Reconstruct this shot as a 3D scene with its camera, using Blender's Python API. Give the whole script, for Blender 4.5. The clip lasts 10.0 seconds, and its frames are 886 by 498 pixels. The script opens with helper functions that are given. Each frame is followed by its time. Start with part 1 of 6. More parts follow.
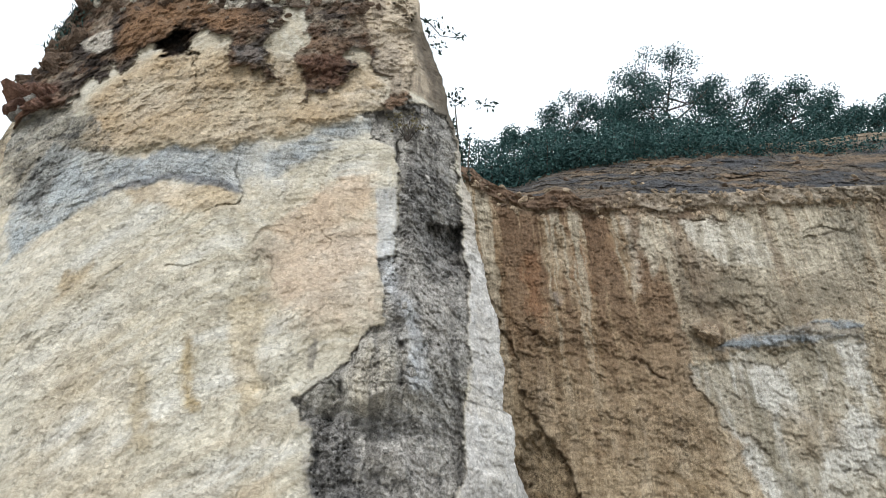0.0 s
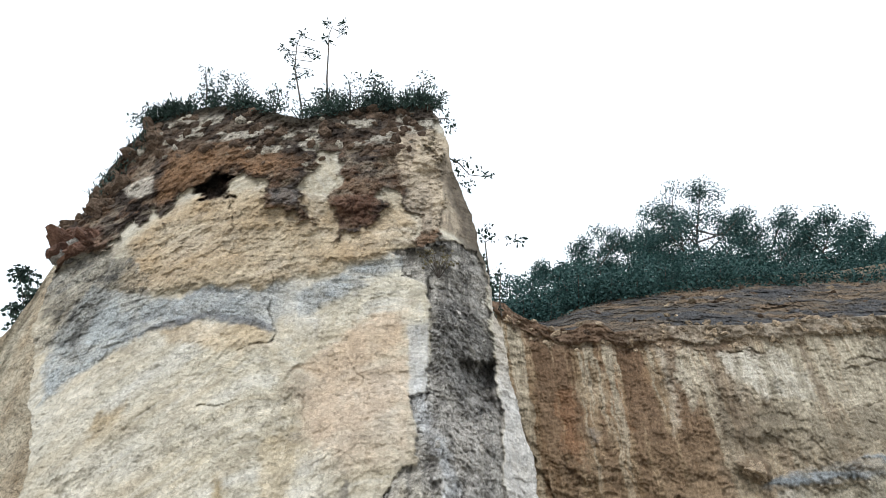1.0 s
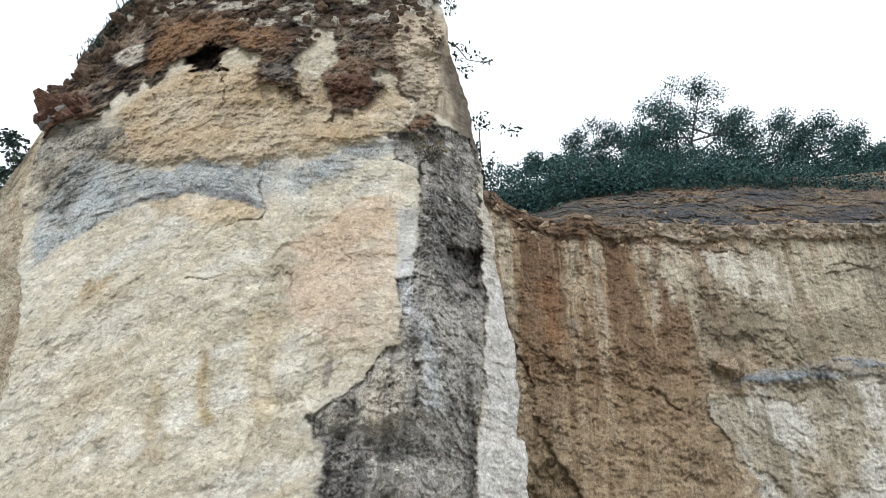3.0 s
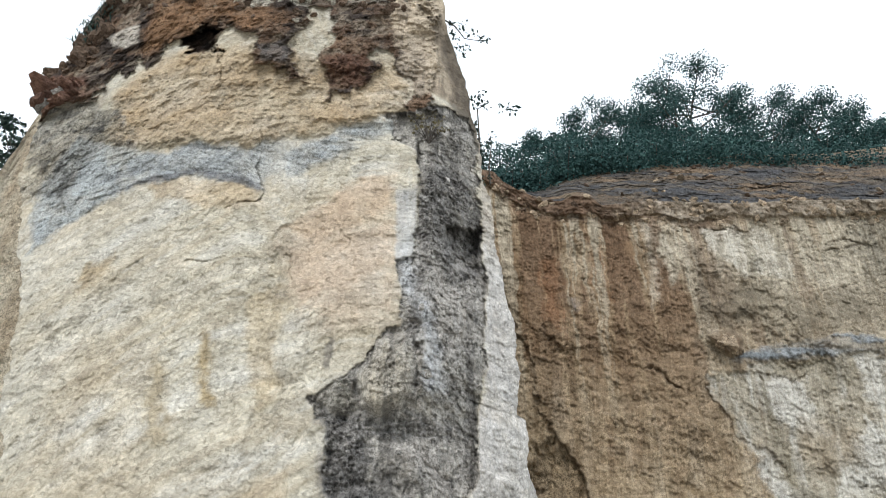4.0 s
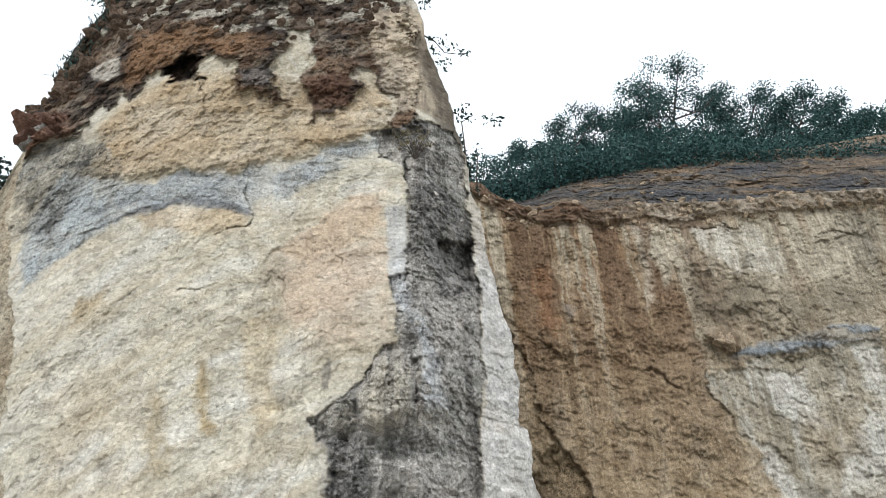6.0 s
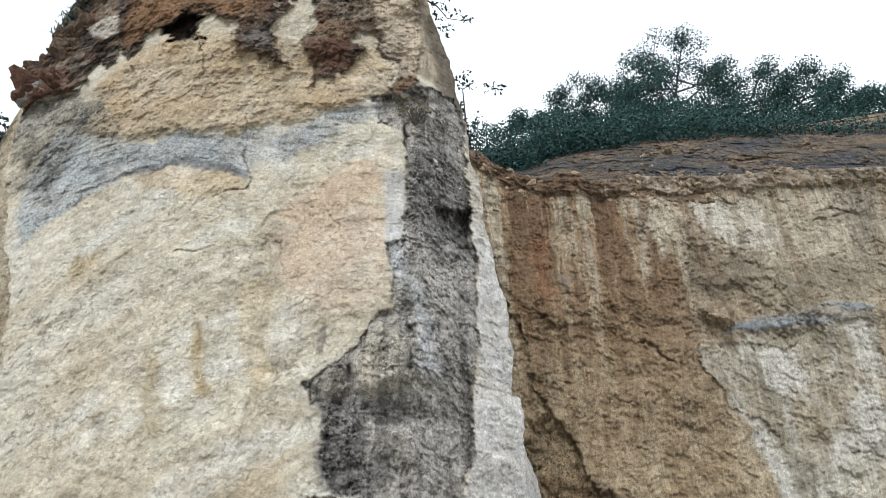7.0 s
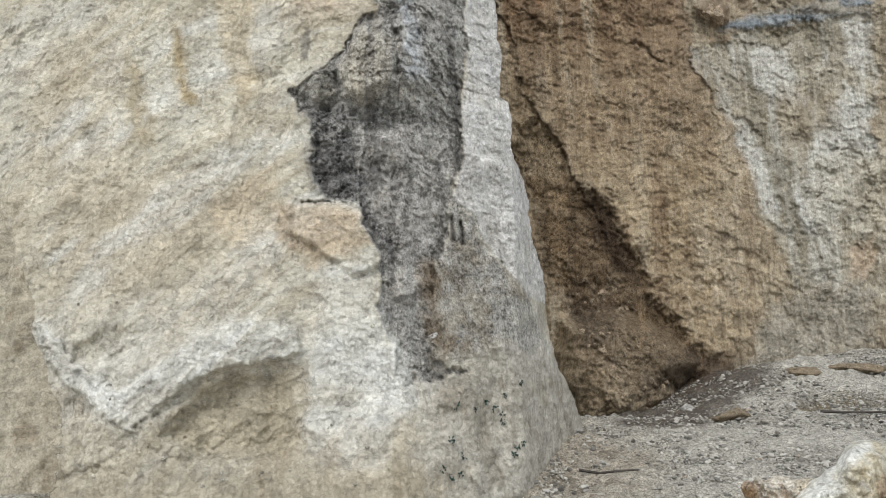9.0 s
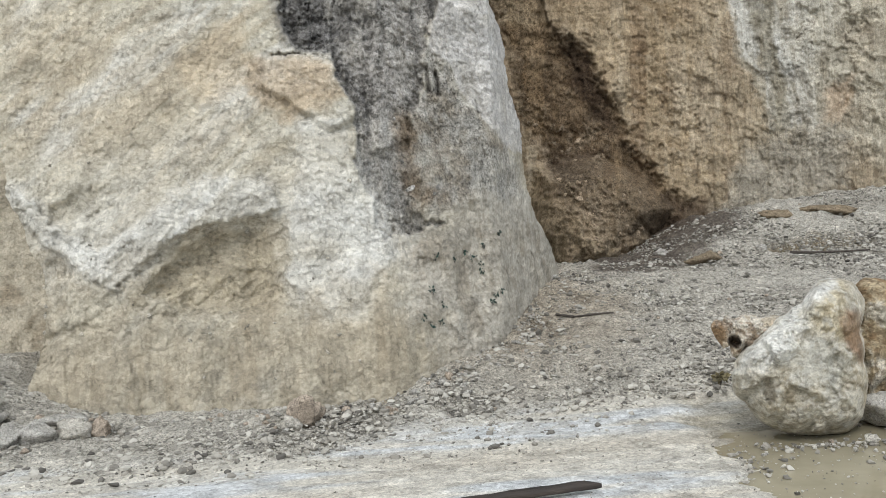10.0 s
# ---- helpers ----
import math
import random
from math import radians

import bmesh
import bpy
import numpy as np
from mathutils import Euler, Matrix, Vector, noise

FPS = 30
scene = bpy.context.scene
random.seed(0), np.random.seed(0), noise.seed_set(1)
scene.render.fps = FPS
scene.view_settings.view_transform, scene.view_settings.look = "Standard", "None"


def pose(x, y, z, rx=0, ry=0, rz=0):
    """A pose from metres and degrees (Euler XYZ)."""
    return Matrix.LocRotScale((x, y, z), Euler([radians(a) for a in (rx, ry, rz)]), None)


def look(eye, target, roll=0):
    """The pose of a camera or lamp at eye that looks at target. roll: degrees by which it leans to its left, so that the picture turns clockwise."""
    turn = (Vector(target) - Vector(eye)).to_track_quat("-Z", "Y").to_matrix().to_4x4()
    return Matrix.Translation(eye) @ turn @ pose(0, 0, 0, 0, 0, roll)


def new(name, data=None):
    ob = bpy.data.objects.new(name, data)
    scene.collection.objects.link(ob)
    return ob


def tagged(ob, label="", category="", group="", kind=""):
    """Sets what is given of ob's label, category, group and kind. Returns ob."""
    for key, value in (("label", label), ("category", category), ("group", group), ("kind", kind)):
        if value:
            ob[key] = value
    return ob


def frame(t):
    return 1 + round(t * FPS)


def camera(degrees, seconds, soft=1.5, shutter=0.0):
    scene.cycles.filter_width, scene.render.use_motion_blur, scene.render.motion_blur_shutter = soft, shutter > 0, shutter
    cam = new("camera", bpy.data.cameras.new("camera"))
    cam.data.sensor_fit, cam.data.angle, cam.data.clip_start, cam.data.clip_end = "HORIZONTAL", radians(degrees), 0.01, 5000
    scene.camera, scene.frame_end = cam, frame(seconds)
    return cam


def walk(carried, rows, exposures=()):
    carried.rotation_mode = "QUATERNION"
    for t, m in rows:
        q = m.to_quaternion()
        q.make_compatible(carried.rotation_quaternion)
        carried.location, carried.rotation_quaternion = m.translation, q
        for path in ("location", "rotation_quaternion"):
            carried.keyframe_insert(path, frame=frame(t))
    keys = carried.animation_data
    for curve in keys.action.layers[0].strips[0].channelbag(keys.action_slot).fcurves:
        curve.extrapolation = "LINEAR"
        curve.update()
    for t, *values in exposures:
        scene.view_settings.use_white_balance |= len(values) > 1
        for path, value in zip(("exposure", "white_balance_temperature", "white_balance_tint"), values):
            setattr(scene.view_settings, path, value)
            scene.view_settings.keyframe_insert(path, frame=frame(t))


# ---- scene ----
cam = camera(54.61, 10.0, soft=0.6)
EYE = (0.0, 0.0, 1.6)
# seconds, pitch, roll, yaw: the camera turns where it stands
TURNS = [
    (0.0, 29.20, -0.00, -0.00),
    (0.5, 35.07, -0.36, 1.54),
    (1.0, 38.22, -0.41, 2.25),
    (1.5, 37.16, -1.36, 1.31),
    (2.0, 34.02, -2.28, 0.41),
    (2.5, 32.95, -2.44, 0.21),
    (3.0, 30.69, -2.44, 0.10),
    (4.5, 29.30, -1.15, 0.68),
    (5.0, 30.33, 0.07, 1.16),
    (6.5, 30.14, 1.22, 1.49),
    (7.0, 28.12, -0.01, 0.63),
    (7.5, 23.83, -0.49, -0.10),
    (8.0, 18.37, -0.44, 0.07),
    (8.5, 14.36, 0.93, 0.60),
    (9.0, 8.61, 1.12, 0.17),
    (9.5, 2.25, 2.01, -1.23),
    (10.0, -1.28, 2.65, -1.25),
]
walk(cam, [(t, pose(*EYE, 90 + pitch, roll, yaw)) for t, pitch, roll, yaw in TURNS], [(0.0, -0.07), (6.5, -0.09), (8.0, -0.17), (10.0, -0.20)])

# ---------------------------------------------------------------- light
world = bpy.data.worlds.new("overcast_sky")
scene.world = world
world.use_nodes = True
wn, wl = world.node_tree.nodes, world.node_tree.links
sky = wn.new("ShaderNodeTexSky")
sky.sky_type, sky.sun_disc = "NISHITA", False
sky.sun_elevation, sky.sun_rotation = radians(58), radians(205)
sky.air_density, sky.dust_density = 1.0, 4.0
cloud = wn.new("ShaderNodeMix")
cloud.data_type = "RGBA"
cloud.inputs[0].default_value = 0.82
cloud.inputs[7].default_value = (17.5, 18.9, 20.3, 1)
wl.new(sky.outputs[0], cloud.inputs[6])
wl.new(cloud.outputs[2], wn["Background"].inputs[0])
wn["Background"].inputs[1].default_value = 0.088

sun = new("sun", bpy.data.lights.new("sun", "SUN"))
sun.data.energy, sun.data.angle, sun.data.color = 1.75, radians(14), (1.0, 0.985, 0.955)
sun.matrix_world = look((-5, -9, 20), (0, 8, 4))


# ---------------------------------------------------------------- noise and shapes in numpy
def hash3(i, j, k, seed):
    h = (i * 374761393 + j * 668265263 + k * 2147483647 + seed * 1274126177) & 0xFFFFFFFF
    h = ((h ^ (h >> 13)) * 1274126177) & 0xFFFFFFFF
    h = ((h ^ (h >> 16)) * 2246822519) & 0xFFFFFFFF
    return ((h ^ (h >> 15)) & 0xFFFFFF) / float(0x7FFFFF) - 1.0


table = np.random.RandomState(4)
PERM = np.tile(table.permutation(1024), 3).astype(np.int32)
VALUE = np.tile(table.uniform(-1, 1, 1024), 3).astype(np.float32)


def vnoise(p, seed=0):
    """Smooth noise in -1..1 at the points p, an array of n x 3."""
    f = np.floor(p)
    i, j, k = ((f[:, a].astype(np.int32) + seed * (91 + 30 * a)) & 1023 for a in range(3))
    d = (p - f).astype(np.float32)
    d = d * d * d * (d * (d * 6 - 15) + 10)
    dx, dy, dz = d[:, 0], d[:, 1], d[:, 2]
    i0, i1 = PERM[i], PERM[i + 1]
    rows = []
    for a in (PERM[i0 + j], PERM[i1 + j], PERM[i0 + j + 1], PERM[i1 + j + 1]):
        v0 = VALUE[a + k]
        rows.append(v0 + dz * (VALUE[a + k + 1] - v0))
    lo = rows[0] + dx * (rows[1] - rows[0])
    return lo + dy * (rows[2] + dx * (rows[3] - rows[2]) - lo)


def fbm(p, scale, octaves=4, rough=0.5, seed=0, ridge=False):
    q, amp, total, out = p * np.array(scale, float), 1.0, 0.0, 0
    for o in range(octaves):
        n = vnoise(q + 17.3 * o, seed + o)
        out = out + amp * (1 - 2 * np.abs(n) if ridge else n)
        total += amp
        amp *= rough
        q = q * 2.03
    return out / total


def smooth(a, b, v):
    s = np.clip((v - a) / (b - a), 0, 1)
    return s * s * (3 - 2 * s)


def poly_distance(u, v, poly):
    """Signed distance to a closed outline, below zero inside."""
    best, inside = np.full(u.shape, 1e9), np.zeros(u.shape, bool)
    for (x0, y0), (x1, y1) in zip(poly, poly[1:] + poly[:1]):
        ex, ey = x1 - x0, y1 - y0
        s = np.clip(((u - x0) * ex + (v - y0) * ey) / (ex * ex + ey * ey + 1e-12), 0, 1)
        best = np.minimum(best, np.hypot(u - x0 - s * ex, v - y0 - s * ey))
        cross = (y0 > v) != (y1 > v)
        inside ^= cross & (u < ex * (v - y0) / (ey if abs(ey) > 1e-9 else 1e-9) + x0)
    return np.where(inside, -best, best)


def line_distance(u, v, line):
    """Distance to an open line, and which side of it (over zero: to the right going down)."""
    best, side = np.full(u.shape, 1e9), np.zeros(u.shape)
    for (x0, y0), (x1, y1) in zip(line, line[1:]):
        ex, ey = x1 - x0, y1 - y0
        s = np.clip(((u - x0) * ex + (v - y0) * ey) / (ex * ex + ey * ey + 1e-12), 0, 1)
        d = np.hypot(u - x0 - s * ex, v - y0 - s * ey)
        sd = (u - x0) * ey - (v - y0) * ex
        near = d < best
        best, side = np.where(near, d, best), np.where(near, -np.sign(sd), side)
    return best, side


def facets(u, v, scale, seed=0, tilt=0.6):
    """Chipped rock: a sheet of tilted facets. Gives their height and the distance to the nearest joint, in cells."""
    a, b = u * scale, v * scale
    ia, ib = np.floor(a).astype(np.int64), np.floor(b).astype(np.int64)
    zero = np.zeros_like(ia)
    d1, d2, h = np.full(a.shape, 9.0), np.full(a.shape, 9.0), np.zeros(a.shape)
    for i in (-1, 0, 1):
        for j in (-1, 0, 1):
            ci, cj = ia + i, ib + j
            px = ci + 0.5 + 0.45 * hash3(ci, cj, zero, seed)
            py = cj + 0.5 + 0.45 * hash3(ci, cj, zero, seed + 1)
            dx, dy = a - px, b - py
            d = dx * dx + dy * dy
            near = d < d1
            d2 = np.where(near, d1, np.minimum(d2, d))
            hh = 0.5 * hash3(ci, cj, zero, seed + 2) + tilt * (dx * hash3(ci, cj, zero, seed + 3) + dy * hash3(ci, cj, zero, seed + 4))
            h = np.where(near, hh, h)
            d1 = np.where(near, d, d1)
    e = np.sqrt(d2) - np.sqrt(d1)
    return h * smooth(0.0, 0.3, e), e


def terrace(h, step, edge_width=0.18):
    """Spalled layers: a smooth field broken into flat treads with steep, irregular edges."""
    q = h / step
    f = np.floor(q)
    return (f + smooth(0.5 - edge_width, 0.5 + edge_width, q - f)) * step


class Region:
    """Soft masks of outlined patches on a face, with ragged edges."""

    def __init__(self, u, v, p):
        self.u, self.v, self.p = u, v, p
        self.wu = 1.3 * fbm(p, 2.6, 6, 0.68, 71)
        self.wv = 1.3 * fbm(p, 2.6, 6, 0.68, 83)
        self.mottle = np.clip(0.95 + 0.6 * fbm(p, 3.5, 5, 0.68, 97), 0.25, 1.0)

    def __call__(self, poly, soft=0.04, ragged=0.08):
        soft, ragged = soft * 1.2, ragged * 1.5
        us, vs = [a for a, b in poly], [b for a, b in poly]
        m = 0.3 + soft + ragged
        near = (self.u > min(us) - m) & (self.u < max(us) + m) & (self.v > min(vs) - m) & (self.v < max(vs) + m)
        out = np.zeros(self.u.shape)
        d = poly_distance(self.u[near] + ragged * self.wu[near], self.v[near] + ragged * self.wv[near], poly)
        out[near] = (1 - smooth(-soft, soft, d)) * self.mottle[near]
        return out


    def dome(self, poly, wide, ragged=0.04):
        """A rounded swelling over an outlined patch: 0 at its edge, 1 from wide inside it."""
        d = poly_distance(self.u + ragged * self.wu, self.v + ragged * self.wv, poly)
        s = np.clip(-d / wide, 0, 1)
        return s * (2 - s)


def tint(col, mask, rgb):
    col[:] = col + (np.array(rgb) - col) * mask[:, None]


def srgb(r, g, b):
    return tuple((c / 255) ** 2.2 for c in (r, g, b))


def mesh_from(name, verts, faces, material, colours=None, crag=None, smooth_faces=True):
    me = bpy.data.meshes.new(name)
    verts = np.asarray(verts, np.float32)
    faces = np.asarray(faces, np.int32)
    n = faces.shape[1]
    me.vertices.add(len(verts))
    me.vertices.foreach_set("co", verts.ravel())
    me.loops.add(faces.size)
    me.loops.foreach_set("vertex_index", faces.ravel())
    me.polygons.add(len(faces))
    me.polygons.foreach_set("loop_start", np.arange(0, faces.size, n, dtype=np.int32))
    me.polygons.foreach_set("use_smooth", np.full(len(faces), smooth_faces))
    me.update(calc_edges=True)
    if colours is not None:
        at = me.color_attributes.new("rock_colour", "FLOAT_COLOR", "POINT")
        at.data.foreach_set("color", np.c_[colours, np.ones(len(colours)) if crag is None else crag].astype(np.float32).ravel())
    me.materials.append(material)
    return me


def grid_faces(nu, nv):
    """Quads of a grid of nu columns by nv rows, stored row by row."""
    a = (np.arange(nv - 1)[:, None] * nu + np.arange(nu - 1)[None, :]).ravel()
    return np.c_[a, a + 1, a + nu + 1, a + nu]


def part(name, bm, material, parent=None, label="", smooth_faces=True):
    me = bpy.data.meshes.new(name)
    bm.to_mesh(me)
    bm.free()
    for f in me.polygons:
        f.use_smooth = smooth_faces
    me.materials.append(material)
    ob = new(name, me)
    if parent:
        ob.parent = parent
    if label:
        tagged(ob, label)
    return ob


# ---------------------------------------------------------------- materials
def node_material(name):
    m = bpy.data.materials.new(name)
    m.use_nodes = True
    n, l = m.node_tree.nodes, m.node_tree.links
    return m, n, l, n["Principled BSDF"]


def noise_node(n, l, coord, scale, detail=6, rough=0.6, stretch=None, turn=None, warp=0.0):
    t = n.new("ShaderNodeTexNoise")
    t.inputs["Scale"].default_value, t.inputs["Detail"].default_value, t.inputs["Roughness"].default_value = scale, detail, rough
    t.inputs["Distortion"].default_value = warp
    if stretch:
        mp = n.new("ShaderNodeMapping")
        mp.inputs["Scale"].default_value = stretch
        if turn:
            mp.inputs["Rotation"].default_value = [radians(a) for a in turn]
        l.new(coord, mp.inputs[0])
        coord = mp.outputs[0]
    l.new(coord, t.inputs["Vector"])
    return t.outputs["Fac"]


def ramp_node(n, l, fac, stops):
    r = n.new("ShaderNodeValToRGB")
    r.color_ramp.elements[0].position, r.color_ramp.elements[0].color = stops[0][0], (*stops[0][1], 1)
    r.color_ramp.elements[1].position, r.color_ramp.elements[1].color = stops[-1][0], (*stops[-1][1], 1)
    for p, c in stops[1:-1]:
        r.color_ramp.elements.new(p).color = (*c, 1)
    l.new(fac, r.inputs[0])
    return r.outputs[0]


def multiply(n, l, a, b, fac=None):
    m = n.new("ShaderNodeMix")
    m.data_type, m.blend_type = "RGBA", "MULTIPLY"
    m.inputs[0].default_value = 1.0
    if fac:
        l.new(fac, m.inputs[0])
    l.new(a, m.inputs[6])
    l.new(b, m.inputs[7])
    return m.outputs[2]


def bump_node(n, l, height, strength, distance, normal=None, by=None):
    b = n.new("ShaderNodeBump")
    b.inputs["Strength"].default_value, b.inputs["Distance"].default_value = strength, distance
    l.new(height, b.inputs["Height"])
    if by:
        l.new(by, b.inputs["Strength"])
    if normal:
        l.new(normal, b.inputs["Normal"])
    return b.outputs[0]


def grey(v):
    return (v, v, v)


def vector_math(n, l, how, a, b):
    v = n.new("ShaderNodeVectorMath")
    v.operation = how
    for k, src in enumerate((a, b)):
        if isinstance(src, (tuple, float)):
            slot = v.inputs["Scale"] if how == "SCALE" and k else v.inputs[k]
            slot.default_value = src
        else:
            l.new(src, v.inputs[k])
    return v.outputs["Value" if how == "DOT_PRODUCT" else "Vector"]


def facet_nodes(n, l, coord, scale, stretch, turn):
    """Broken rock: flat facets, each tilted its own way. Gives their height and a tone for each."""
    mp = n.new("ShaderNodeMapping")
    mp.inputs["Scale"].default_value = stretch
    mp.inputs["Rotation"].default_value = [radians(a) for a in turn]
    l.new(coord, mp.inputs[0])
    cells = n.new("ShaderNodeTexVoronoi")
    cells.inputs["Scale"].default_value = scale
    l.new(mp.outputs[0], cells.inputs["Vector"])
    tilt = vector_math(n, l, "SUBTRACT", cells.outputs["Color"], (0.5, 0.5, 0.5))
    local = vector_math(n, l, "SUBTRACT", mp.outputs[0], cells.outputs["Position"])
    height = vector_math(n, l, "DOT_PRODUCT", local, tilt)
    return height, vector_math(n, l, "DOT_PRODUCT", cells.outputs["Color"], (0.7, 0.3, 0.0))


def rock_material(name, grain=1.0, colour=None, rough=0.92, contrast=1.0, runs=0.0, turn=(0, 28, 0)):
    """Weathered rock: the strata's own colours, broken up by facets, grain, pits and fine cracks; craggy beds more so."""
    m, n, l, bsdf = node_material(name)
    co = n.new("ShaderNodeNewGeometry").outputs["Position"]
    crag = None
    if colour:
        base = ramp_node(n, l, noise_node(n, l, co, 5 * grain), [(0.3, tuple(c * 0.72 for c in colour)), (0.7, tuple(min(1, c * 1.2) for c in colour))])
    else:
        at = n.new("ShaderNodeAttribute")
        at.attribute_name = "rock_colour"
        base, crag = at.outputs["Color"], at.outputs["Alpha"]
    k = contrast
    bend = n.new("ShaderNodeTexNoise")
    bend.inputs["Scale"].default_value, bend.inputs["Detail"].default_value, bend.inputs["Roughness"].default_value = 6 * grain, 7, 0.68
    l.new(co, bend.inputs["Vector"])
    shift = vector_math(n, l, "SCALE", vector_math(n, l, "SUBTRACT", bend.outputs["Color"], (0.5, 0.5, 0.5)), 0.13 / grain)
    bent = vector_math(n, l, "ADD", co, shift)
    h1, t1 = facet_nodes(n, l, bent, 4.5 * grain, (1, 1, 1.5), turn)
    h2, t2 = facet_nodes(n, l, bent, 15 * grain, (0.8, 1, 1.35), turn)
    h3, t3 = facet_nodes(n, l, bent, 48 * grain, (0.8, 1, 1.25), turn)
    coarse = noise_node(n, l, co, 3.0 * grain, 9, 0.72, (1, 1, 1.0), (0, 20, 0), 0.7)
    flake = noise_node(n, l, co, 17 * grain, 8, 0.78, (1.15, 1.15, 0.9), (0, 30, 0), 0.6)
    fine = noise_node(n, l, co, 46 * grain, 5, 0.78)
    c1 = ramp_node(n, l, coarse, [(0.32, grey(1 - 0.20 * k)), (0.5, grey(1)), (0.70, grey(1 + 0.16 * k))])
    c2 = ramp_node(n, l, flake, [(0.40, (1 - 0.55 * k, 1 - 0.56 * k, 1 - 0.57 * k)), (0.46, grey(1)), (0.62, grey(1 + 0.30 * k))])
    c3 = ramp_node(n, l, fine, [(0.40, grey(1 - 0.55 * k)), (0.47, grey(1)), (0.62, grey(1 + 0.34 * k))])
    mixed = multiply(n, l, base, c1)
    mixed = multiply(n, l, mixed, ramp_node(n, l, t1, [(0.15, grey(1 - 0.09 * k)), (0.85, grey(1 + 0.08 * k))]))
    mixed = multiply(n, l, mixed, ramp_node(n, l, t2, [(0.1, grey(1 - 0.13 * k)), (0.9, grey(1 + 0.12 * k))]))
    mixed = multiply(n, l, mixed, ramp_node(n, l, t3, [(0.1, grey(1 - 0.17 * k)), (0.9, grey(1 + 0.14 * k))]))
    mixed = multiply(n, l, mixed, c2, crag)
    mixed = multiply(n, l, mixed, c3, crag)
    # dirt in thin joints
    joint = noise_node(n, l, bent, 2.6 * grain, 8, 0.62, (1, 1, 1.4), turn, 0.3)
    seam = ramp_node(n, l, joint, [(0.488, grey(1)), (0.5, grey(1 - 0.40 * k)), (0.512, grey(1))])
    mixed = multiply(n, l, mixed, seam, noise_node(n, l, co, 1.7 * grain, 4, 0.6))
    if runs:
        # water runs down the face
        thin = noise_node(n, l, co, 26, 6, 0.7, (1, 1, 0.07), (0, 4, 0), 0.35)
        wide = noise_node(n, l, co, 7, 5, 0.65, (1, 1, 0.09), (0, 4, 0), 0.5)
        mixed = multiply(n, l, mixed, ramp_node(n, l, thin, [(0.36, (1 - 0.40 * runs, 1 - 0.43 * runs, 1 - 0.47 * runs)), (0.5, grey(1)), (0.66, grey(1 + 0.28 * runs))]))
        mixed = multiply(n, l, mixed, ramp_node(n, l, wide, [(0.36, (1 - 0.34 * runs, 1 - 0.38 * runs, 1 - 0.43 * runs)), (0.5, grey(1)), (0.66, grey(1 + 0.2 * runs))]))
    l.new(mixed, bsdf.inputs["Base Color"])
    bsdf.inputs["Roughness"].default_value = rough
    bsdf.inputs["Specular IOR Level"].default_value = 0.15
    b1 = bump_node(n, l, noise_node(n, l, co, 13 * grain, 9, 0.78, (1, 1, 1.0), (0, 25, 0), 0.6), 0.9, (0.03 if colour else 0.05) / grain, None, crag)
    b2 = bump_node(n, l, h1, 1.0, 0.10, b1)
    b3 = bump_node(n, l, h2, 1.0, 0.19, b2)
    b4 = bump_node(n, l, h3, 1.0, 0.19, b3)
    l.new(bump_node(n, l, seam, 0.6, 0.012 / grain, b4), bsdf.inputs["Normal"])
    return m


def leaf_material(name, dark, light):
    m, n, l, bsdf = node_material(name)
    geo = n.new("ShaderNodeNewGeometry")
    l.new(ramp_node(n, l, geo.outputs["Random Per Island"], [(0.0, dark), (1.0, light)]), bsdf.inputs["Base Color"])
    bsdf.inputs["Roughness"].default_value = 0.6
    bsdf.inputs["Specular IOR Level"].default_value = 0.2
    return m


def water_material():
    m, n, l, bsdf = node_material("muddy_water")
    co = n.new("ShaderNodeNewGeometry").outputs["Position"]
    l.new(ramp_node(n, l, noise_node(n, l, co, 1.4), [(0.35, (0.25, 0.22, 0.15)), (0.65, (0.33, 0.295, 0.21))]), bsdf.inputs["Base Color"])
    bsdf.inputs["Roughness"].default_value = 0.06
    bsdf.inputs["IOR"].default_value = 1.33
    l.new(bump_node(n, l, noise_node(n, l, co, 6.0), 0.08, 0.01), bsdf.inputs["Normal"])
    return m


def wood_material():
    m, n, l, bsdf = node_material("wet_dark_wood")
    co = n.new("ShaderNodeTexCoord").outputs["Object"]
    grain = noise_node(n, l, co, 18, 6, 0.65, (0.12, 1.5, 1.5))
    l.new(ramp_node(n, l, grain, [(0.3, (0.012, 0.009, 0.008)), (0.6, (0.038, 0.028, 0.022)), (0.78, (0.11, 0.09, 0.075))]), bsdf.inputs["Base Color"])
    bsdf.inputs["Roughness"].default_value = 0.7
    l.new(bump_node(n, l, grain, 0.7, 0.01), bsdf.inputs["Normal"])
    return m


ROCK = rock_material("rock_face", runs=0.22)
ROCK_WALL = rock_material("streaked_rock_face", runs=0.6, turn=(0, -22, 0))
ROCK_PLAIN = rock_material("boulder_rock", 1.3)
GROUND = rock_material("gravel_ground", 1.6, contrast=1.1)
STONE = rock_material("pale_stone", 2.0, (0.46, 0.43, 0.375), contrast=0.8)
STONE_GREY = rock_material("grey_stone", 2.0, (0.42, 0.40, 0.362), contrast=0.8)
STONE_TAN = rock_material("tan_stone", 2.0, (0.385, 0.32, 0.255), contrast=0.8)
STONE_BROWN = rock_material("brown_stone", 2.0, (0.24, 0.19, 0.13))
LEAF = leaf_material("leaf_green", (0.013, 0.028, 0.026), (0.042, 0.075, 0.060))
LEAF_FAR = leaf_material("leaf_shaded", (0.017, 0.050, 0.050), (0.055, 0.122, 0.112))
